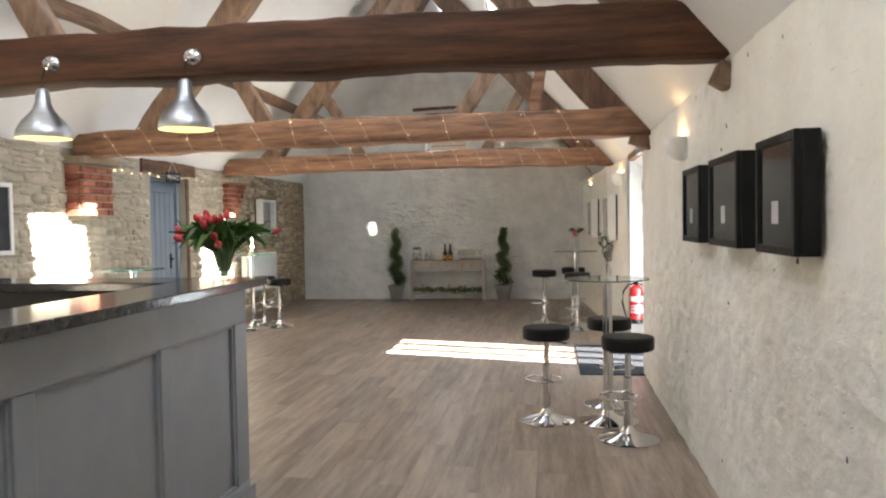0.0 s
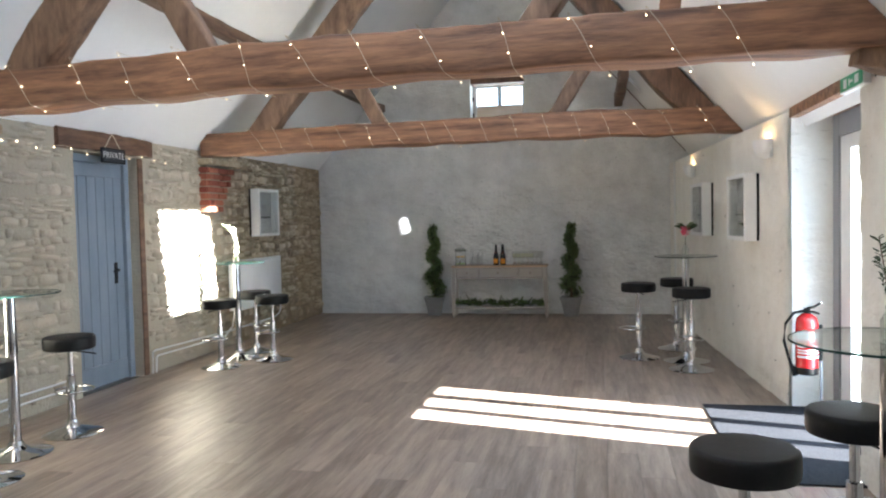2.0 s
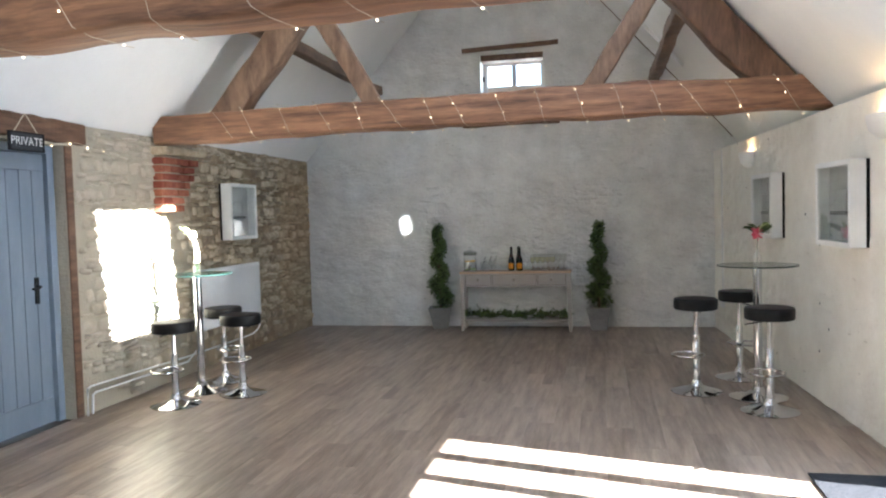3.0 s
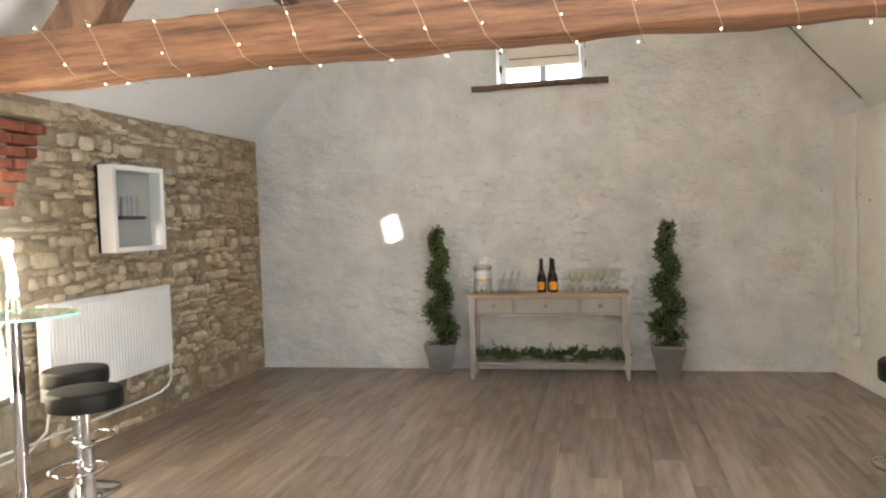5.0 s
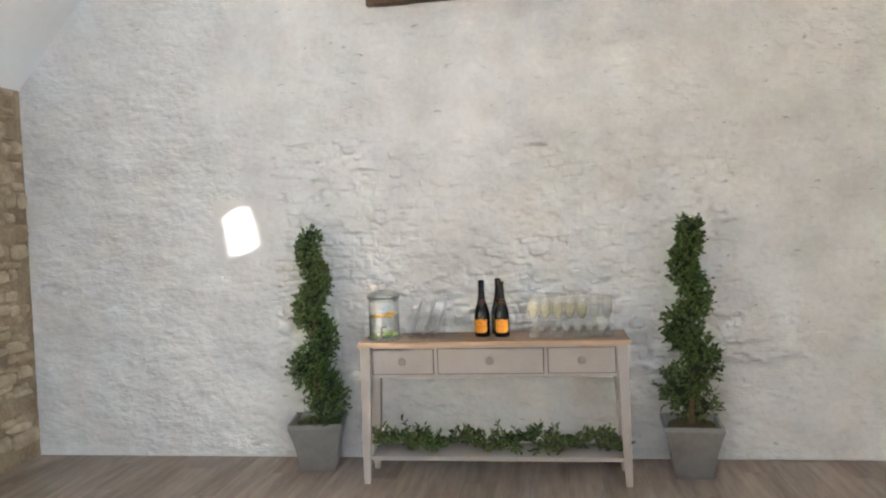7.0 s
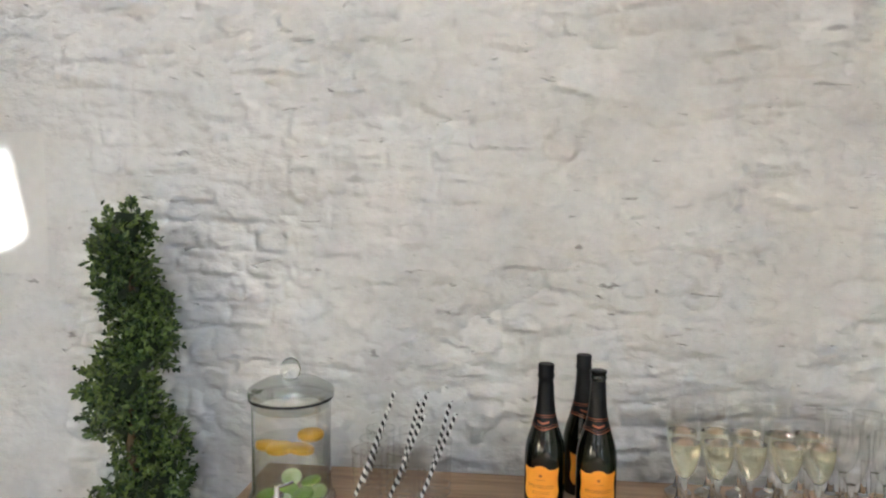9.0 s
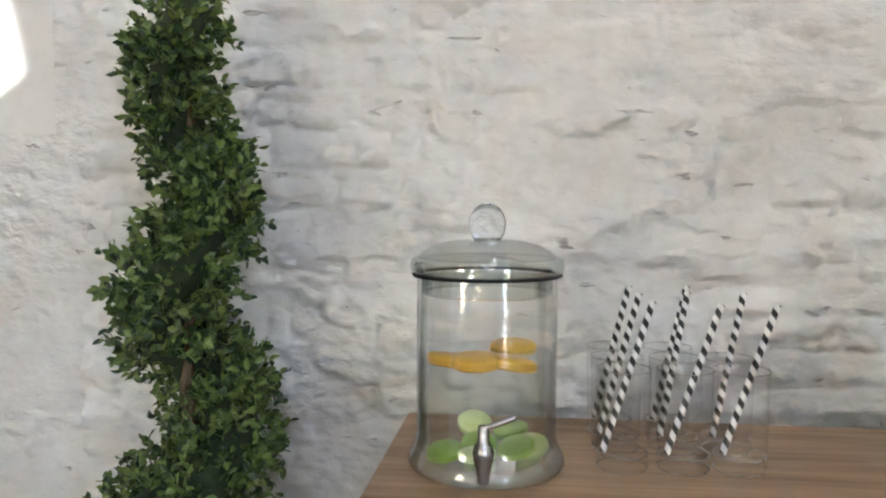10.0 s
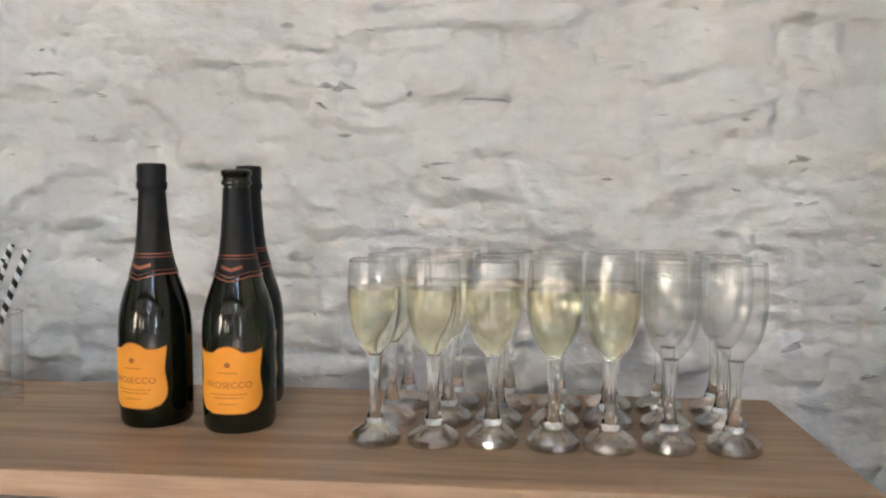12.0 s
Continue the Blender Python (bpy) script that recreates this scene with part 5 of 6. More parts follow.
# ---- wall things ----
def box_frame(place, turn, label, w=0.70, h=0.58, d=0.085):
    """A deep white frame with a little shelf; local x along the wall, -y out of the wall, z up."""
    f = thing("box_frame", place, label, "picture frame", "deep white box frames", turn)
    t = 0.035
    bm = bmesh.new()
    bx(bm, (-w / 2, -d, -h / 2), (-w / 2 + t, 0, h / 2), 0.003)
    bx(bm, (w / 2 - t, -d, -h / 2), (w / 2, 0, h / 2), 0.003)
    bx(bm, (-w / 2 + t, -d, -h / 2), (w / 2 - t, 0, -h / 2 + t), 0.003)
    bx(bm, (-w / 2 + t, -d, h / 2 - t), (w / 2 - t, 0, h / 2), 0.003)
    part("frame", bm, WHITE, f)
    # Thin black sheet between frame and wall, a dark line at the edge.
    part("back_board", box_bm((-w / 2 + 0.004, 0.0005, -h / 2 + 0.004), (w / 2 - 0.004, 0.022, h / 2 - 0.004)), BLACK, f, "thin black sheet behind the frame")
    part("backing", box_bm((-w / 2 + t, -0.015, -h / 2 + t), (w / 2 - t, -0.005, h / 2 - t)), GREYBACK, f, "plain grey backing")
    part("shelf", box_bm((-0.15, -0.06, -0.075), (0.15, -0.016, -0.05), 0.006), BLACK, f, "small dark shelf")
    for k in range(4):
        bm = lathe(bmesh.new(), [(0.016, -0.049), (0.019, -0.03), (0.017, 0.04 + 0.012 * (k % 3)), (0.009, 0.075 + 0.012 * (k % 3)), (0.009, 0.09 + 0.01 * (k % 2))], 12, (-0.09 + k * 0.055, -0.037, 0))
        part("ornament", bm, GREYBACK, f, "small pale upright ornament", 50)
    pn = part("pane", box_bm((-w / 2 + t, -d + 0.012, -h / 2 + t), (w / 2 - t, -d + 0.015, h / 2 - t)), PANE, f)
    pn.visible_shadow = False
    return f


box_frame((LEFT_X + 0.055, 12.115, 1.61), 90, "deep white box frame on the rubble wall", 0.61, 0.61, 0.115)
for y in (10.03, 11.80):
    x = face_right(y) - 0.027
    box_frame((x, y, 1.515), -90 + 3.8, "deep white box frame on the limewashed wall", 0.64, 0.58, 0.10)

for y0, y1 in ((2.47, 2.93), (3.22, 3.79), (4.04, 4.53)):
    sc = thing("display_box", (1.462, (y0 + y1) / 2, 1.555), "black framed glazed display box on the wall", "display box", "black display boxes", -90)
    w = y1 - y0
    part("case", box_bm((-w / 2, -0.065, -0.205), (w / 2, -0.001, 0.205), 0.006), BLACK, sc)
    bm = bmesh.new()
    for a, b in (((-w / 2, -0.205), (-w / 2 + 0.03, 0.205)), ((w / 2 - 0.03, -0.205), (w / 2, 0.205)), ((-w / 2 + 0.03, -0.205), (w / 2 - 0.03, -0.175)), ((-w / 2 + 0.03, 0.175), (w / 2 - 0.03, 0.205))):
        bx(bm, (a[0], -0.085, a[1]), (b[0], -0.0655, b[1]), 0.003)
    part("frame", bm, BLACK, sc)
    part("glazing", box_bm((-w / 2 + 0.03, -0.075, -0.175), (w / 2 - 0.03, -0.066, 0.175)), DARKGLASS, sc, "dark reflective glazing")
    # Pale plate painting the window's reflection on the glazing.
    part("card", box_bm((-0.05, -0.0765, -0.10), (0.03, -0.0755, -0.02)), GREYBACK, sc, "pale patch painted as the window's reflection")


def sconce(y, z, warm):
    x = face_right(y) - 0.012
    s = thing("wall_light", (x, y, z), "white plaster uplighter on the limewashed wall", "wall light", "uplighters on the right wall", -90)
    bm = bmesh.new()
    seg, rings = 20, []
    for r, zz in ((0.03, -0.075), (0.07, -0.06), (0.115, -0.02), (0.135, 0.04), (0.138, 0.075), (0.128, 0.075), (0.105, 0.0), (0.06, -0.045)):
        rings.append([bm.verts.new((r * 1.15 * math.cos(math.pi + math.pi * k / seg), 0.8 * r * math.sin(math.pi + math.pi * k / seg), zz)) for k in range(seg + 1)])
    for lo, hi in zip(rings, rings[1:]):
        for k in range(seg):
            bm.faces.new((lo[k], lo[k + 1], hi[k + 1], hi[k]))
    part("bowl", bm, WHITE, s, "", 60)
    part("back_plate", box_bm((-0.15, -0.001, -0.07), (0.15, 0.012, 0.07), 0.004), WHITE, s)
    bm = bmesh.new()
    bmesh.ops.create_icosphere(bm, subdivisions=2, radius=0.022)
    bmesh.ops.translate(bm, vec=(0, -0.05, 0.02), verts=bm.verts)
    part("bulb", bm, LAMPGLOW, s, "glowing warm bulb", 180)
    bulb_lamp("wall_light_glow", (x - 0.05, y, z + 0.075), warm)


for y, z in ((5.10, 1.935), (9.45, 1.975), (12.60, 1.985)):
    sconce(y, z, 1.0)

rad = thing("radiator", (LEFT_X + 0.055, 11.83, 0), "white panel radiator on the rubble wall", "radiator")
part("panel", box_bm((0.055, -0.66, 0.42), (0.085, 0.66, 1.03), 0.006), RADWHITE, rad)
flute_rib = None
for k in range(38):
    y = -0.63 + k * 0.0341
    if flute_rib is None:
        flute_rib = part("rib", box_bm((0.0855, -0.010, 0.455), (0.0925, 0.010, 0.995), 0.003, 1), RADWHITE, rad)
        flute_rib.location.y = y
    else:
        ob = new("rib", flute_rib.data)
        ob.parent = rad
        ob.location.y = y
part("side_grille", box_bm((0.0, -0.664, 0.43), (0.054, 0.664, 1.02), 0.004), RADWHITE, rad)
bm = bmesh.new()
tube(bm, [(0.07, 0.64, 0.42), (0.07, 0.64, 0.30), (0.05, 0.63, 0.25), (0.03, 0.55, 0.21), (0.02, 0.3, 0.20), (0.0, -0.8, 0.20), (-0.0, -2.22, 0.235), (-0.0, -2.26, 0.22), (-0.0, -2.27, 0.01)], 0.009, 8)
tube(bm, [(0.05, -0.64, 0.42), (0.03, -0.66, 0.25), (0.0, -0.8, 0.15), (-0.0, -2.16, 0.175), (-0.0, -2.20, 0.16), (-0.0, -2.21, 0.01)], 0.009, 8)
part("pipe", bm, RADWHITE, rad, "white heating pipes along the wall", 60)
part("valve", lathe(bmesh.new(), [(0.014, 0), (0.017, 0.01), (0.017, 0.05), (0.010, 0.06)], 14, (0.075, -0.60, 0.965)), WHITE, rad, "", 60)

pp = thing("heating_pipe", (LEFT_X + 0.06, 7.9, 0), "pair of white heating pipes low on the stone wall", "pipe")
for dz in (0.13, 0.20):
    part("pipe", tube(bmesh.new(), [(0, -2.6, dz), (0, 0.45, dz), (0, 0.49, dz - 0.02), (0, 0.50, 0.01)], 0.009, 8), RADWHITE, pp, "", 60)

ext = thing("fire_extinguisher", (1.56, 8.70, 0.30), "red fire extinguisher with black hose by the glazed door", "fire extinguisher")
part("cylinder", lathe(bmesh.new(), [(0.055, 0.0), (0.072, 0.01), (0.075, 0.04), (0.075, 0.37), (0.066, 0.405), (0.04, 0.43), (0.026, 0.44)], 28), REDPAINT, ext, "", 60)
part("base_band", lathe(bmesh.new(), [(0.058, -0.002), (0.0745, 0.006), (0.0768, 0.04), (0.0768, 0.055)], 28, cap_high=False), BLACK, ext, "black foot", 60)
part("label", lathe(bmesh.new(), [(0.0757, 0.12), (0.0757, 0.33)], 28, cap_low=False, cap_high=False), REDPAINT, ext)
for z0, z1 in ((0.125, 0.14), (0.155, 0.165), (0.175, 0.185), (0.20, 0.21), (0.255, 0.31)):
    bm = bmesh.new()
    edge = [[bm.verts.new((0.0762 * math.cos(math.radians(a)), 0.0762 * math.sin(math.radians(a)), z)) for z in (z0, z1)] for a in range(200, 341, 14)]
    for p, q in zip(edge, edge[1:]):
        bm.faces.new((p[0], q[0], q[1], p[1]))
    part("label_print", bm, CHALK, ext, "white printed band")
bm = lathe(bmesh.new(), [(0.022, 0.43), (0.022, 0.475)], 14)
tube(bm, [(0, 0, 0.475), (0.03, -0.06, 0.49), (0.06, -0.13, 0.53)], 0.009, 8)
tube(bm, [(0, 0, 0.455), (0.03, -0.06, 0.455), (0.05, -0.11, 0.45)], 0.008, 8)
part("valve", bm, BLACK, ext)
part("hose", tube(bmesh.new(), [(-0.02, 0, 0.455), (-0.09, 0.0, 0.44), (-0.145, 0.0, 0.36), (-0.155, 0.0, 0.24), (-0.125, 0.0, 0.12), (-0.10, 0.0, 0.05), (-0.085, 0.0, 0.015)], 0.010, 8), BLACK, ext, "", 60)
part("nozzle", tube(bmesh.new(), [(-0.10, 0.0, 0.06), (-0.078, 0.0, -0.01)], 0.014, 10, ends=0.022), BLACK, ext)
part("bracket", box_bm((0.07, -0.02, 0.10), (0.10, 0.02, 0.36), 0.003), BLACK, ext)
part("bracket", box_bm((0.085, -0.012, -0.30), (0.10, 0.012, 0.10), 0.002), BARGREY, ext, "stand leg down to the floor")

sg = thing("hanging_sign", (LEFT_X + 0.075, 9.035, 2.115), "small black chalk sign reading PRIVATE over the door", "sign", turn=90)
part("board", box_bm((-0.165, -0.008, -0.07), (0.165, 0.008, 0.065), 0.004), BLACKBOARD, sg)
bm = bmesh.new()
for a, b in (((-0.165, -0.07), (-0.150, 0.065)), ((0.150, -0.07), (0.165, 0.065)), ((-0.150, -0.07), (0.150, -0.058)), ((-0.150, 0.053), (0.150, 0.065))):
    bx(bm, (a[0], -0.013, a[1]), (b[0], -0.0085, b[1]), 0.002)
part("frame", bm, BLACK, sg)
bm = words("PRIVATE", 0.082, 0.0)
bmesh.ops.transform(bm, matrix=pose(0, -0.0105, -0.002, 90), verts=bm.verts)
part("lettering", bm, CHALK, sg, "white chalk capitals")
part("cord", tube(bmesh.new(), [(-0.11, 0, 0.063), (-0.02, 0, 0.175), (0.0, 0, 0.19), (0.02, 0, 0.175), (0.11, 0, 0.063)], 0.004, 6), WIRE, sg)

ex = thing("exit_sign", (1.445, 7.31, 2.155), "small green emergency exit sign over the door recess", "exit sign")
part("box", box_bm((-0.012, -0.19, -0.045), (0.024, 0.19, 0.045), 0.004), WHITE, ex)
part("face", box_bm((-0.015, -0.178, -0.037), (-0.0125, 0.178, 0.037), 0.001), SIGNGREEN, ex, "green face")
bm = bmesh.new()
for y0, y1, z0, z1 in ((-0.12, -0.06, -0.022, 0.022), (-0.03, 0.02, -0.006, 0.006), (0.02, 0.035, -0.018, 0.018), (0.07, 0.12, -0.025, 0.025)):
    bx(bm, (-0.0165, y0, z0), (-0.0153, y1, z1))
part("pictogram", bm, CHALK, ex, "white bars")

tv = thing("wall_screen", (LEFT_X + 0.005, 5.60, 1.575), "dark wall screen in a white frame on the stone wall", "screen")
part("screen", box_bm((0.0, -0.49, -0.285), (0.045, 0.49, 0.285), 0.003), BLACKBOARD, tv)
bm = bmesh.new()
for y0, y1, z0, z1 in ((-0.53, -0.4905, -0.325, 0.325), (0.4905, 0.53, -0.325, 0.325), (-0.4905, 0.4905, -0.325, -0.2855), (-0.4905, 0.4905, 0.2855, 0.325)):
    bx(bm, (0.0, y0, z0), (0.06, y1, z1), 0.004)
part("frame", bm, WHITE, tv, "white frame")

cond = thing("cable_conduit", (face_right(13.85) - 0.022, 13.85, 0), "white cable conduit and socket box on the wall", "conduit")
part("conduit", tube(bmesh.new(), [(0, 0, 0.42), (0, 0, 1.3), (0, 0, 2.19)], 0.011, 8), WHITE, cond)
part("socket", box_bm((-0.03, -0.045, 0.32), (0.015, 0.045, 0.41), 0.005), WHITE, cond, "white plastic socket box")


# ---- pendants, fairy lights ----
def pendant(x, y, z):
    p = thing("pendant_lamp", (x, y, z), "spun aluminium pendant lamp hung from the oak beam", "pendant lamp", "aluminium pendants")
    part("shade", lathe(bmesh.new(), [(0.139, 0.0), (0.142, 0.004), (0.134, 0.045), (0.112, 0.085), (0.075, 0.125), (0.052, 0.155), (0.040, 0.19), (0.034, 0.245), (0.026, 0.262), (0.010, 0.268)], 40, cap_low=False), STEEL, p, "brushed aluminium bell", 60)
    part("lining", lathe(bmesh.new(), [(0.1385, 0.001), (0.130, 0.045), (0.108, 0.084), (0.071, 0.123), (0.045, 0.15)], 40, cap_low=False), LAMPINSIDE, p, "cream inside of the shade", 60)
    bm = bmesh.new()
    bmesh.ops.create_icosphere(bm, subdivisions=2, radius=0.034)
    bmesh.ops.translate(bm, vec=(0, 0, 0.07), verts=bm.verts)
    part("bulb", bm, LAMPGLOW, p, "glowing bulb", 180)
    part("cord", tube(bmesh.new(), [(0, 0, 0.265), (0, 0, 0.33), (0.01, 0.02, 2.36 - z)], 0.0035, 6), BLACK, p)
    bm = bmesh.new()
    bmesh.ops.create_uvsphere(bm, u_segments=24, v_segments=12, radius=0.058)
    bmesh.ops.transform(bm, matrix=pose(0.02, 0.06, 2.375 - z) @ Matrix.Diagonal((1, 0.75, 0.85, 1)), verts=bm.verts)
    part("ceiling_rose", bm, CHROME, p, "polished dome on the beam", 180)
    bulb_lamp("pendant_glow", (x, y, z + 0.02), 0.4, 0.03)


pendant(-1.275, 3.66, 1.985)
pendant(-2.09, 3.66, 1.965)


def fairy(y, z, bow, seed, x0, x1, n, skew=0.0):
    """A string of little lights wound round a tie beam."""
    rng = random.Random(seed)
    f = thing("fairy_lights", (0, y, 0), "string of tiny warm lights wound round the oak beam", "fairy lights", "fairy light strings", skew)
    bulb = bmesh.new()
    bmesh.ops.create_icosphere(bulb, subdivisions=1, radius=0.0040)
    first = None
    bm = bmesh.new()
    half_w, half_h = 0.145, 0.142
    for k in range(n):
        fx = (k + 0.5) / n
        x = x0 + (x1 - x0) * fx + rng.uniform(-0.05, 0.05)
        zc = z + bow * 4 * fx * (1 - fx)
        lean = rng.uniform(0.05, 0.16)
        loop = [(x - lean, 0.10, zc + half_h), (x - lean * 0.9, -half_w, zc + half_h), (x - lean * 0.3, -half_w - 0.004, zc + 0.04), (x + lean * 0.4, -half_w, zc - half_h * 0.8), (x + lean * 0.7, -0.09, zc - half_h), (x + lean, 0.10, zc - half_h - 0.004)]
        tube(bm, loop, 0.0015, 5)
        for q in (1, 2, 4):
            a, b = Vector(loop[q]), Vector(loop[q + 1])
            p = a.lerp(b, rng.uniform(0.2, 0.8)) + Vector((rng.uniform(-0.02, 0.02), -0.012, rng.uniform(-0.02, 0.01)))
            if first is None:
                first = part("bulb", bulb, BULB, f)
                first.location = p
            else:
                ob = new("bulb", first.data)
                ob.parent = f
                ob.location = p
    tagged(part("wire", bm, WIRE, f), kind="stuff")
    return f


fairy(6.93, 2.33, 0.035, 1, -3.9, 1.0, 13, -3.0)
fairy(10.73, 2.366, 0.02, 2, -3.7, 1.3, 16)
fl = thing("fairy_lights", (LEFT_X, 9.0, 0), "string of tiny warm lights draped along the door lintel", "fairy lights", "fairy light strings")
rng = random.Random(9)
line = [(0.056, -1.3 + k * 0.1, 2.135 + 0.018 * math.sin(k * 1.1)) for k in range(24)]
part("wire", tube(bmesh.new(), line, 0.002, 5), WIRE, fl)
bulb = bmesh.new()
bmesh.ops.create_icosphere(bulb, subdivisions=1, radius=0.006)
first = part("bulb", bulb, BULB, fl)
first.location = (0.062, -1.25, 2.13)
for p in line[2::2]:
    ob = new("bulb", first.data)
    ob.parent = fl
    ob.location = (p[0] + 0.006, p[1], p[2] - 0.012)

# ---- flowers ----
vase = thing("tulip_vase", (-1.07, 3.63, 1.2003), "glass vase of red tulips on the bar", "vase of flowers")
part("vase", lathe(bmesh.new(), [(0.02, 0.0), (0.062, 0.0), (0.065, 0.008), (0.058, 0.05), (0.062, 0.11), (0.078, 0.165)], 32, cap_high=False), TUMBLERGLASS, vase, "", 60)
part("water", lathe(bmesh.new(), [(0.055, 0.02), (0.053, 0.05), (0.056, 0.09)], 24), WATER, vase, "", 60)
rng = random.Random(6)
stems, heads, blades = bmesh.new(), [], bmesh.new()
for k in range(17):
    a = rng.uniform(0, 2 * math.pi)
    out = rng.uniform(0.05, 0.30)
    tip = Vector((out * math.cos(a), out * math.sin(a), 0.325 - out * 0.42 + rng.uniform(-0.02, 0.02)))
    tube(stems, [(0.02 * math.cos(a + 2), 0.02 * math.sin(a + 2), 0.02), (0.03 * math.cos(a), 0.03 * math.sin(a), 0.13), tip * 0.72 + Vector((0, 0, 0.05)), tip], 0.0035, 6)
    heads.append((tip, (tip - Vector((0, 0, 0.08))).normalized()))
for k in range(170):
    a = rng.uniform(0, 2 * math.pi)
    out = rng.uniform(0.06, 0.27)
    d = Vector((math.cos(a), math.sin(a), 0))
    roll = rng.uniform(-1.25, 1.25)
    side = Vector((-d.y, d.x, 0)) * math.cos(roll) + Vector((0, 0, 1)) * math.sin(roll)
    w = rng.uniform(0.016, 0.036)
    pts = [d * 0.025 + Vector((0, 0, 0.05)), d * 0.05 + Vector((0, 0, 0.16)), d * out * 0.6 + Vector((0, 0, 0.24 + rng.uniform(-0.02, 0.05))), d * out + Vector((0, 0, 0.21 + rng.uniform(-0.06, 0.1)))]
    ws = (0.5, 1.0, 1.0, 0.05)
    row = []
    for p, q in zip(pts, ws):
        row.append((blades.verts.new(p - side * w * q + Vector((0, 0, 0.006))), blades.verts.new(p), blades.verts.new(p + side * w * q + Vector((0, 0, 0.006)))))
    for lo, hi in zip(row, row[1:]):
        blades.faces.new((lo[0], lo[1], hi[1], hi[0]))
        blades.faces.new((lo[1], lo[2], hi[2], hi[1]))
part("stem", stems, TULIPLEAF, vase, "", 60)
part("foliage", blades, TULIPLEAF, vase, "broad green tulip leaves", 180)
for tip, d in heads:
    bm = lathe(bmesh.new(), [(0.004, 0.0), (0.013, 0.008), (0.0175, 0.021), (0.0165, 0.036), (0.011, 0.050), (0.005, 0.055)], 9, cap_high=False)
    for v in bm.verts:
        v.co += noise.noise_vector(v.co * 40 + tip * 10) * 0.004
    bmesh.ops.transform(bm, matrix=Matrix.Translation(tip) @ d.to_track_quat("Z", "Y").to_matrix().to_4x4(), verts=bm.verts)
    part("tulip", bm, TULIPRED, vase, "", 180)


def bottle_vase(place, label):
    v = thing("bud_vase", place, label, "bud vase")
    part("bottle", lathe(bmesh.new(), [(0.01, 0.0), (0.030, 0.0), (0.033, 0.006), (0.033, 0.065), (0.016, 0.095), (0.012, 0.115), (0.015, 0.13), (0.012, 0.13), (0.010, 0.115), (0.013, 0.094), (0.030, 0.064), (0.030, 0.008)], 24, cap_high=False), JARGLASS, v, "clear glass bottle", 60)
    return v


rng = random.Random(15)
v1 = bottle_vase((1.01, 5.53, 1.0555), "glass bottle with a rosemary sprig on the table")
bm, sites = bmesh.new(), []
for dx, h in ((-0.03, 0.33), (0.02, 0.26), (0.0, 0.30)):
    tip = Vector((dx * 1.6, dx, h))
    tube(bm, [(0, 0, 0.02), (dx * 0.3, 0, 0.14), tip], 0.002, 5)
    for k in range(46):
        f = 0.4 + 0.6 * k / 46
        a = rng.uniform(0, 6.28)
        sites.append((Vector((dx * 0.3, 0, 0.02)).lerp(tip, f), (math.cos(a), math.sin(a), 0.6)))
part("stem", bm, BARK, v1)
part("foliage", leaves(bmesh.new(), sites, 0.028, rng, 0.1, 0.25), ROSEMARY, v1)
v2 = bottle_vase((0.95, 10.71, 1.0555), "glass bottle with a pink flower on the table")
part("stem", tube(bmesh.new(), [(0, 0, 0.02), (0, 0, 0.15), (0.01, 0, 0.24)], 0.003, 6), TULIPLEAF, v2)
part("foliage", leaves(bmesh.new(), [(Vector((0.01, 0, 0.25)), (math.cos(a), math.sin(a) * 0.6, 0.5)) for a in [k * 0.7 for k in range(9)]], 0.13, rng, 0.2, 0.3), LEAF, v2)
part("petals", leaves(bmesh.new(), [(Vector((0.0, -0.02, 0.24)), (math.cos(a), -0.6, math.sin(a))) for a in [k * 0.785 for k in range(8)]], 0.065, rng, 0.1, 0.6), PINK, v2, "pink petals")
v3 = bottle_vase((-3.765, 10.48, 1.0555), "glass bottle with a cream lily on the table")
part("stem", tube(bmesh.new(), [(0, 0, 0.02), (0, 0, 0.15), (-0.01, 0, 0.25)], 0.004, 6), TULIPLEAF, v3)
bm = tube(bmesh.new(), [(0.0, 0, 0.10), (0.004, 0, 0.17), (-0.004, 0, 0.24), (-0.024, 0, 0.31), (-0.052, 0, 0.36)], 0.030, 12, ends=0.016)
part("petals", leaves(bm, [(Vector((-0.02, 0, 0.29)), (-0.5 + 0.5 * math.cos(a), 0.5 * math.sin(a), 1)) for a in [k * 1.05 for k in range(6)]], 0.10, rng, 0.2, 0.5), LILY, v3, "cream white petals")
bm = tube(bmesh.new(), [(-0.03, 0, 0.32), (-0.07, 0, 0.37), (-0.125, 0, 0.40)], 0.006, 6, ends=0.003)
sites = []
for k in range(60):
    f = k / 59
    a = rng.uniform(0, 6.28)
    sites.append((Vector((-0.03 - 0.095 * f, 0, 0.32 + 0.08 * f - 0.03 * (f - 0.5) ** 2)), (-0.4 + 0.7 * math.cos(a), 0.7 * math.sin(a), 0.5 + 0.4 * math.sin(a * 2))))
part("foliage", leaves(bm, sites, 0.042, rng, 0.1, 0.35), PALELEAF, v3, "pale green buds")


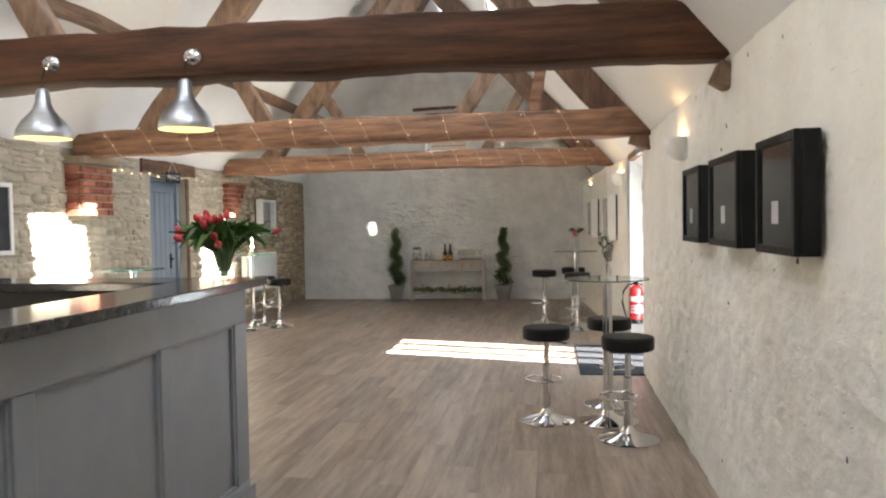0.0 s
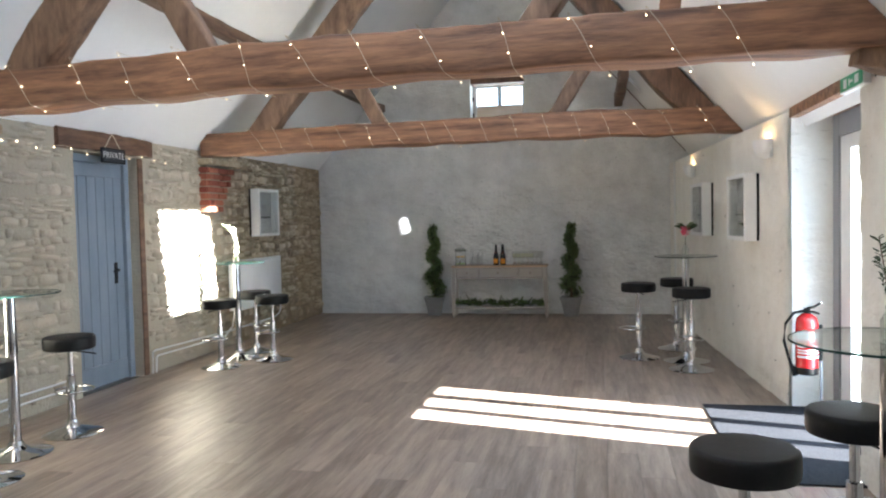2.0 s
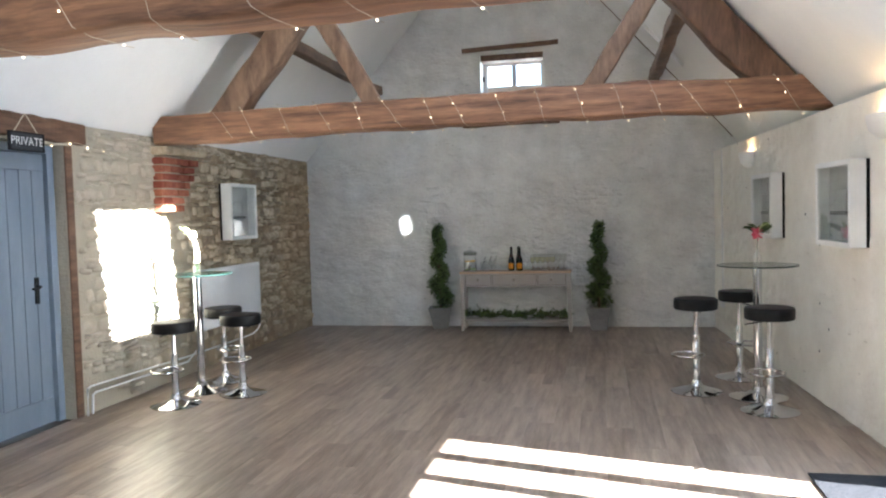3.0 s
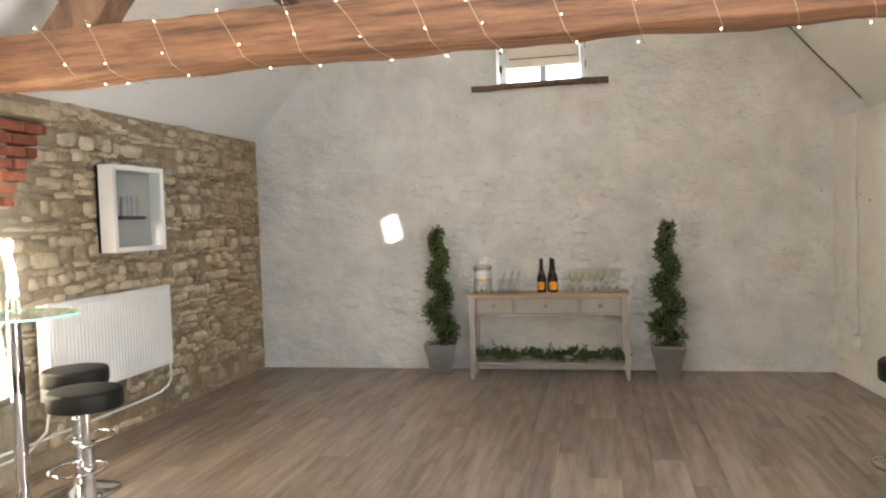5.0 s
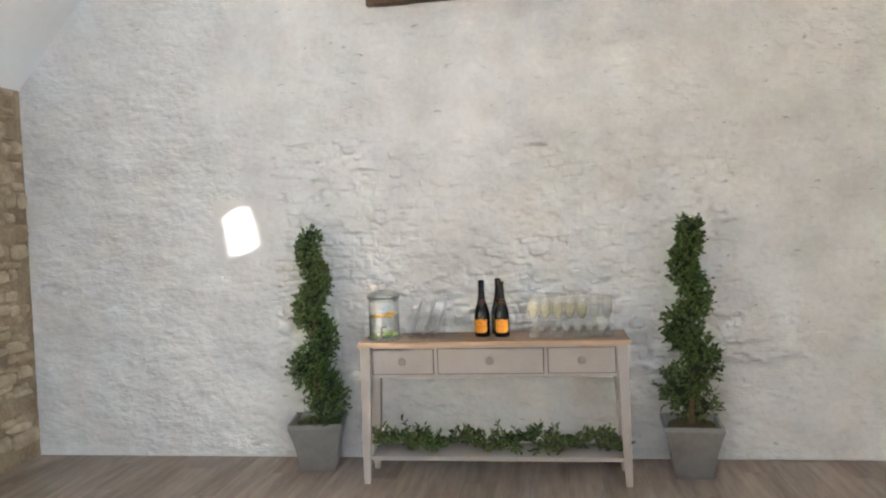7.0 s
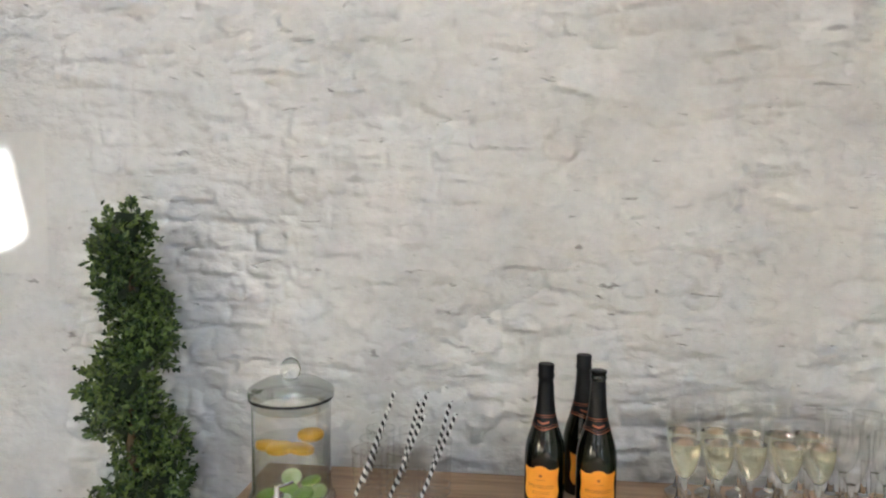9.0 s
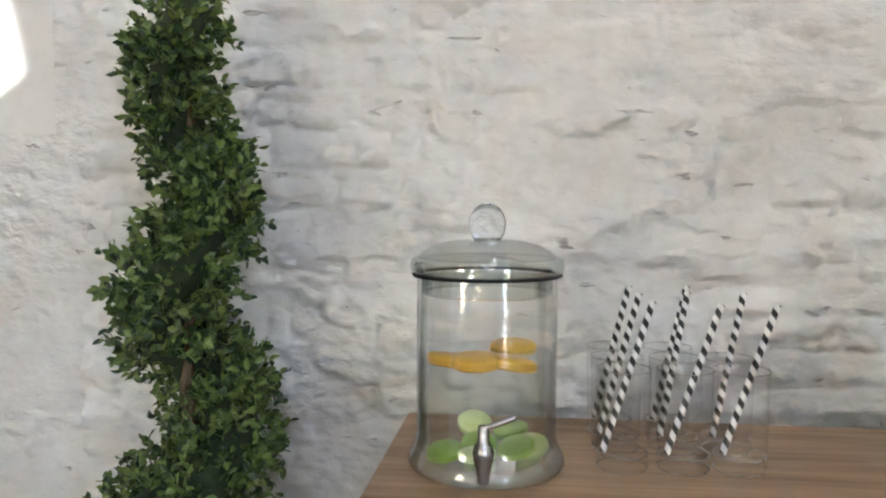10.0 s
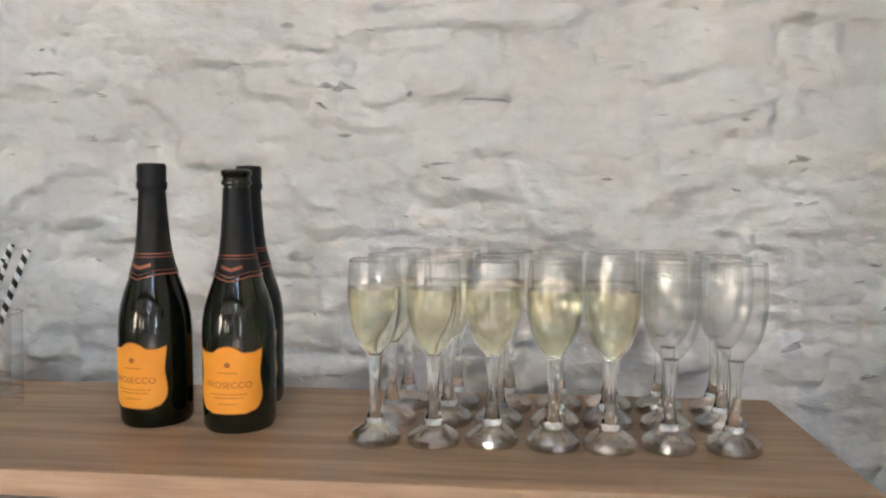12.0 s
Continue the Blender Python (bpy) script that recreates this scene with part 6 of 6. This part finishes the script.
# ---- pieces of walls and floor ----
def stone_meshes(material, n, seed, big=1.0):
    """Rounded stone faces of unit size: x along, y up, z out."""
    out = []
    rng = random.Random(seed)
    for q in range(n):
        bm = bmesh.new()
        grid = []
        for j in range(4):
            line = []
            for i in range(4):
                u, v = (-0.5, -0.36, 0.36, 0.5)[i], (-0.5, -0.30, 0.30, 0.5)[j]
                rim = i in (0, 3) or j in (0, 3)
                corner = i in (0, 3) and j in (0, 3)
                k = 0.74 if corner else 1.0
                z = rng.uniform(-0.1, 0.15) if rim else rng.uniform(0.7, 1.15)
                line.append(bm.verts.new((u * k + rng.uniform(-0.05, 0.05), v * k + rng.uniform(-0.07, 0.07), z)))
            grid.append(line)
        for j in range(3):
            for i in range(3):
                bm.faces.new((grid[j][i], grid[j][i + 1], grid[j + 1][i + 1], grid[j + 1][i]))
        bm.normal_update()
        me = bpy.data.meshes.new("stone")
        bm.to_mesh(me)
        bm.free()
        me.materials.append(material)
        me.shade_smooth()
        out.append(me)
    return out


FORMS = stone_meshes(STONE, 14, 31)
REST = []
rng = random.Random(77)
TOWARDS = Matrix(((0, 0, 1, 0), (1, 0, 0, 0), (0, 1, 0, 0), (0, 0, 0, 1)))


def lay_stones(y0, y1, z0, z1, x, parent, single, skip):
    z = z0
    count = 0
    while z < z1 - 0.03:
        h = min(rng.choice((0.036, 0.045, 0.055, 0.065, 0.080, 0.105)), z1 - z)
        y = y0 + rng.uniform(-0.1, 0.0)
        while y < y1:
            w = rng.uniform(0.06, 0.17) if rng.random() < 0.78 else rng.uniform(0.17, 0.30)
            cy, cz = y + w / 2, z + h / 2 + 0.012 * math.sin(cy_wave(y, z)) + rng.uniform(-0.018, 0.018)
            if cy - w / 2 > y0 - 0.02 and cy + w / 2 < y1 + 0.02 and not skip(cy, cz, w, h) and rng.random() > (0.75 if cz < 0.28 else 0.05):
                m = Matrix.Translation((x, cy, cz)) @ TOWARDS @ pose(0, 0, 0, 0, 0, rng.uniform(-6, 6)) @ Matrix.Diagonal((w - rng.uniform(0.003, 0.016), h - rng.uniform(0.002, 0.012), rng.uniform(0.016, 0.036), 1))
                me = rng.choice(FORMS)
                if single and count < 300 and y > 13.28:
                    ob = new("stone", me)
                    ob.parent = parent
                    ob.matrix_basis = m
                    count += 1
                else:
                    REST.append((me, m))
            y += w
        z += h
    return count


def cy_wave(y, z):
    return y * 4.1 + z * 2.3


def no_stone(cy, cz, w, h):
    if DOOR[0] - 0.03 < cy + w / 2 and cy - w / 2 < DOOR[1] + 0.08 and cz - h / 2 < 2.14:
        return True
    if 8.36 < cy + w / 2 and cy - w / 2 < 9.72 and cz + h / 2 > 2.14:
        return True
    if cz + h / 2 > 1.605 and any(p[0] - 0.02 < cy < p[1] - p[3] * 0.8 + 0.02 for p in PIERS):
        return True
    return cz + h / 2 > 2.32


lay_stones(11.0, END_Y - 0.01, 0.02, 2.33, LEFT_X - 0.002, wall_west, True, no_stone)
lay_stones(2.0, 11.0, 0.02, 2.33, LEFT_X - 0.002, wall_west, False, no_stone)
verts, faces = [], []
for me, m in REST:
    base = len(verts)
    verts += [tuple(m @ v.co) for v in me.vertices]
    faces += [tuple(base + k for k in p.vertices) for p in me.polygons]
me = bpy.data.meshes.new("rubble_stones")
me.from_pydata(verts, [], faces)
me.materials.append(STONE_REST)
me.shade_smooth()
rest = tagged(new("rubble_stones", me), kind="stuff")
rest.parent = wall_west

bm = box_bm((-0.5, -0.5, -0.5), (0.5, 0.5, 0.5), 0.06, 1)
brick_mesh = bpy.data.meshes.new("brick")
bm.to_mesh(brick_mesh)
bm.free()
brick_mesh.materials.append(BRICK)
for (y0, y1, out, step), body in zip(PIERS, pier_bodies):
    for r in range(7):
        z = 1.645 + r * 0.0735
        w = 0.21
        last = y1 - step * (1 - r / 6) - (0.03 * (r % 2) if step else 0.0)
        for k in range(-1, 4):
            a = max(y0, y0 + (k + 0.5 * (r % 2)) * w)
            b = min(last, y0 + (k + 1 + 0.5 * (r % 2)) * w)
            if b - a < 0.05:
                continue
            ob = new("brick", brick_mesh)
            ob.parent = body
            ob.matrix_basis = Matrix.Translation((LEFT_X + out * 0.5 + rng.uniform(-0.005, 0.005), (a + b) / 2, z)) @ pose(0, 0, 0, rng.uniform(-0.6, 0.6)) @ Matrix.Diagonal((out, b - a - 0.010, 0.058, 1))
        ob = new("brick", brick_mesh)
        ob.parent = body
        ob.matrix_basis = Matrix.Translation((LEFT_X + out * 0.4, y0, z)) @ Matrix.Diagonal((out * 0.75, 0.05, 0.061, 1))

# floor planks
PW, PL = 0.185, 1.22
plank_bm = box_bm((-0.5, -0.5, -1.0), (0.5, 0.5, 0.0))
top_face = [f for f in plank_bm.faces if f.normal.z > 0.9]
plank_mesh = bpy.data.meshes.new("plank")
for v in plank_bm.verts:
    if v.co.z > -0.5:
        v.co.x *= 0.990
        v.co.y *= 0.9985
plank_bm.to_mesh(plank_mesh)
plank_bm.free()
plank_mesh.materials.append(FLOORWOOD)
verts, faces = [], []
count = 0
x = -4.30
col = 0
while x < 1.95:
    y = BACK_Y - (col * 0.43 % PL)
    while y < END_Y:
        a, b = max(y, BACK_Y), min(y + PL, END_Y - 0.002)
        if b - a > 0.03:
            m = Matrix.Translation((x + PW / 2, (a + b) / 2, 0)) @ Matrix.Diagonal((PW, b - a, 0.0055, 1))
            if a > 4.4 and count < 300 and x < 1.5:
                ob = new("plank", plank_mesh)
                ob.parent = floor
                ob.matrix_basis = m
                count += 1
            else:
                base = len(verts)
                verts += [tuple(m @ v.co) for v in plank_mesh.vertices]
                faces += [tuple(base + k for k in p.vertices) for p in plank_mesh.polygons]
        y += PL
    x += PW
    col += 1
me = bpy.data.meshes.new("floor_planks")
me.from_pydata(verts, [], faces)
me.materials.append(FLOORWOOD_REST)
rest = tagged(new("floor_planks", me), kind="stuff")
rest.parent = floor
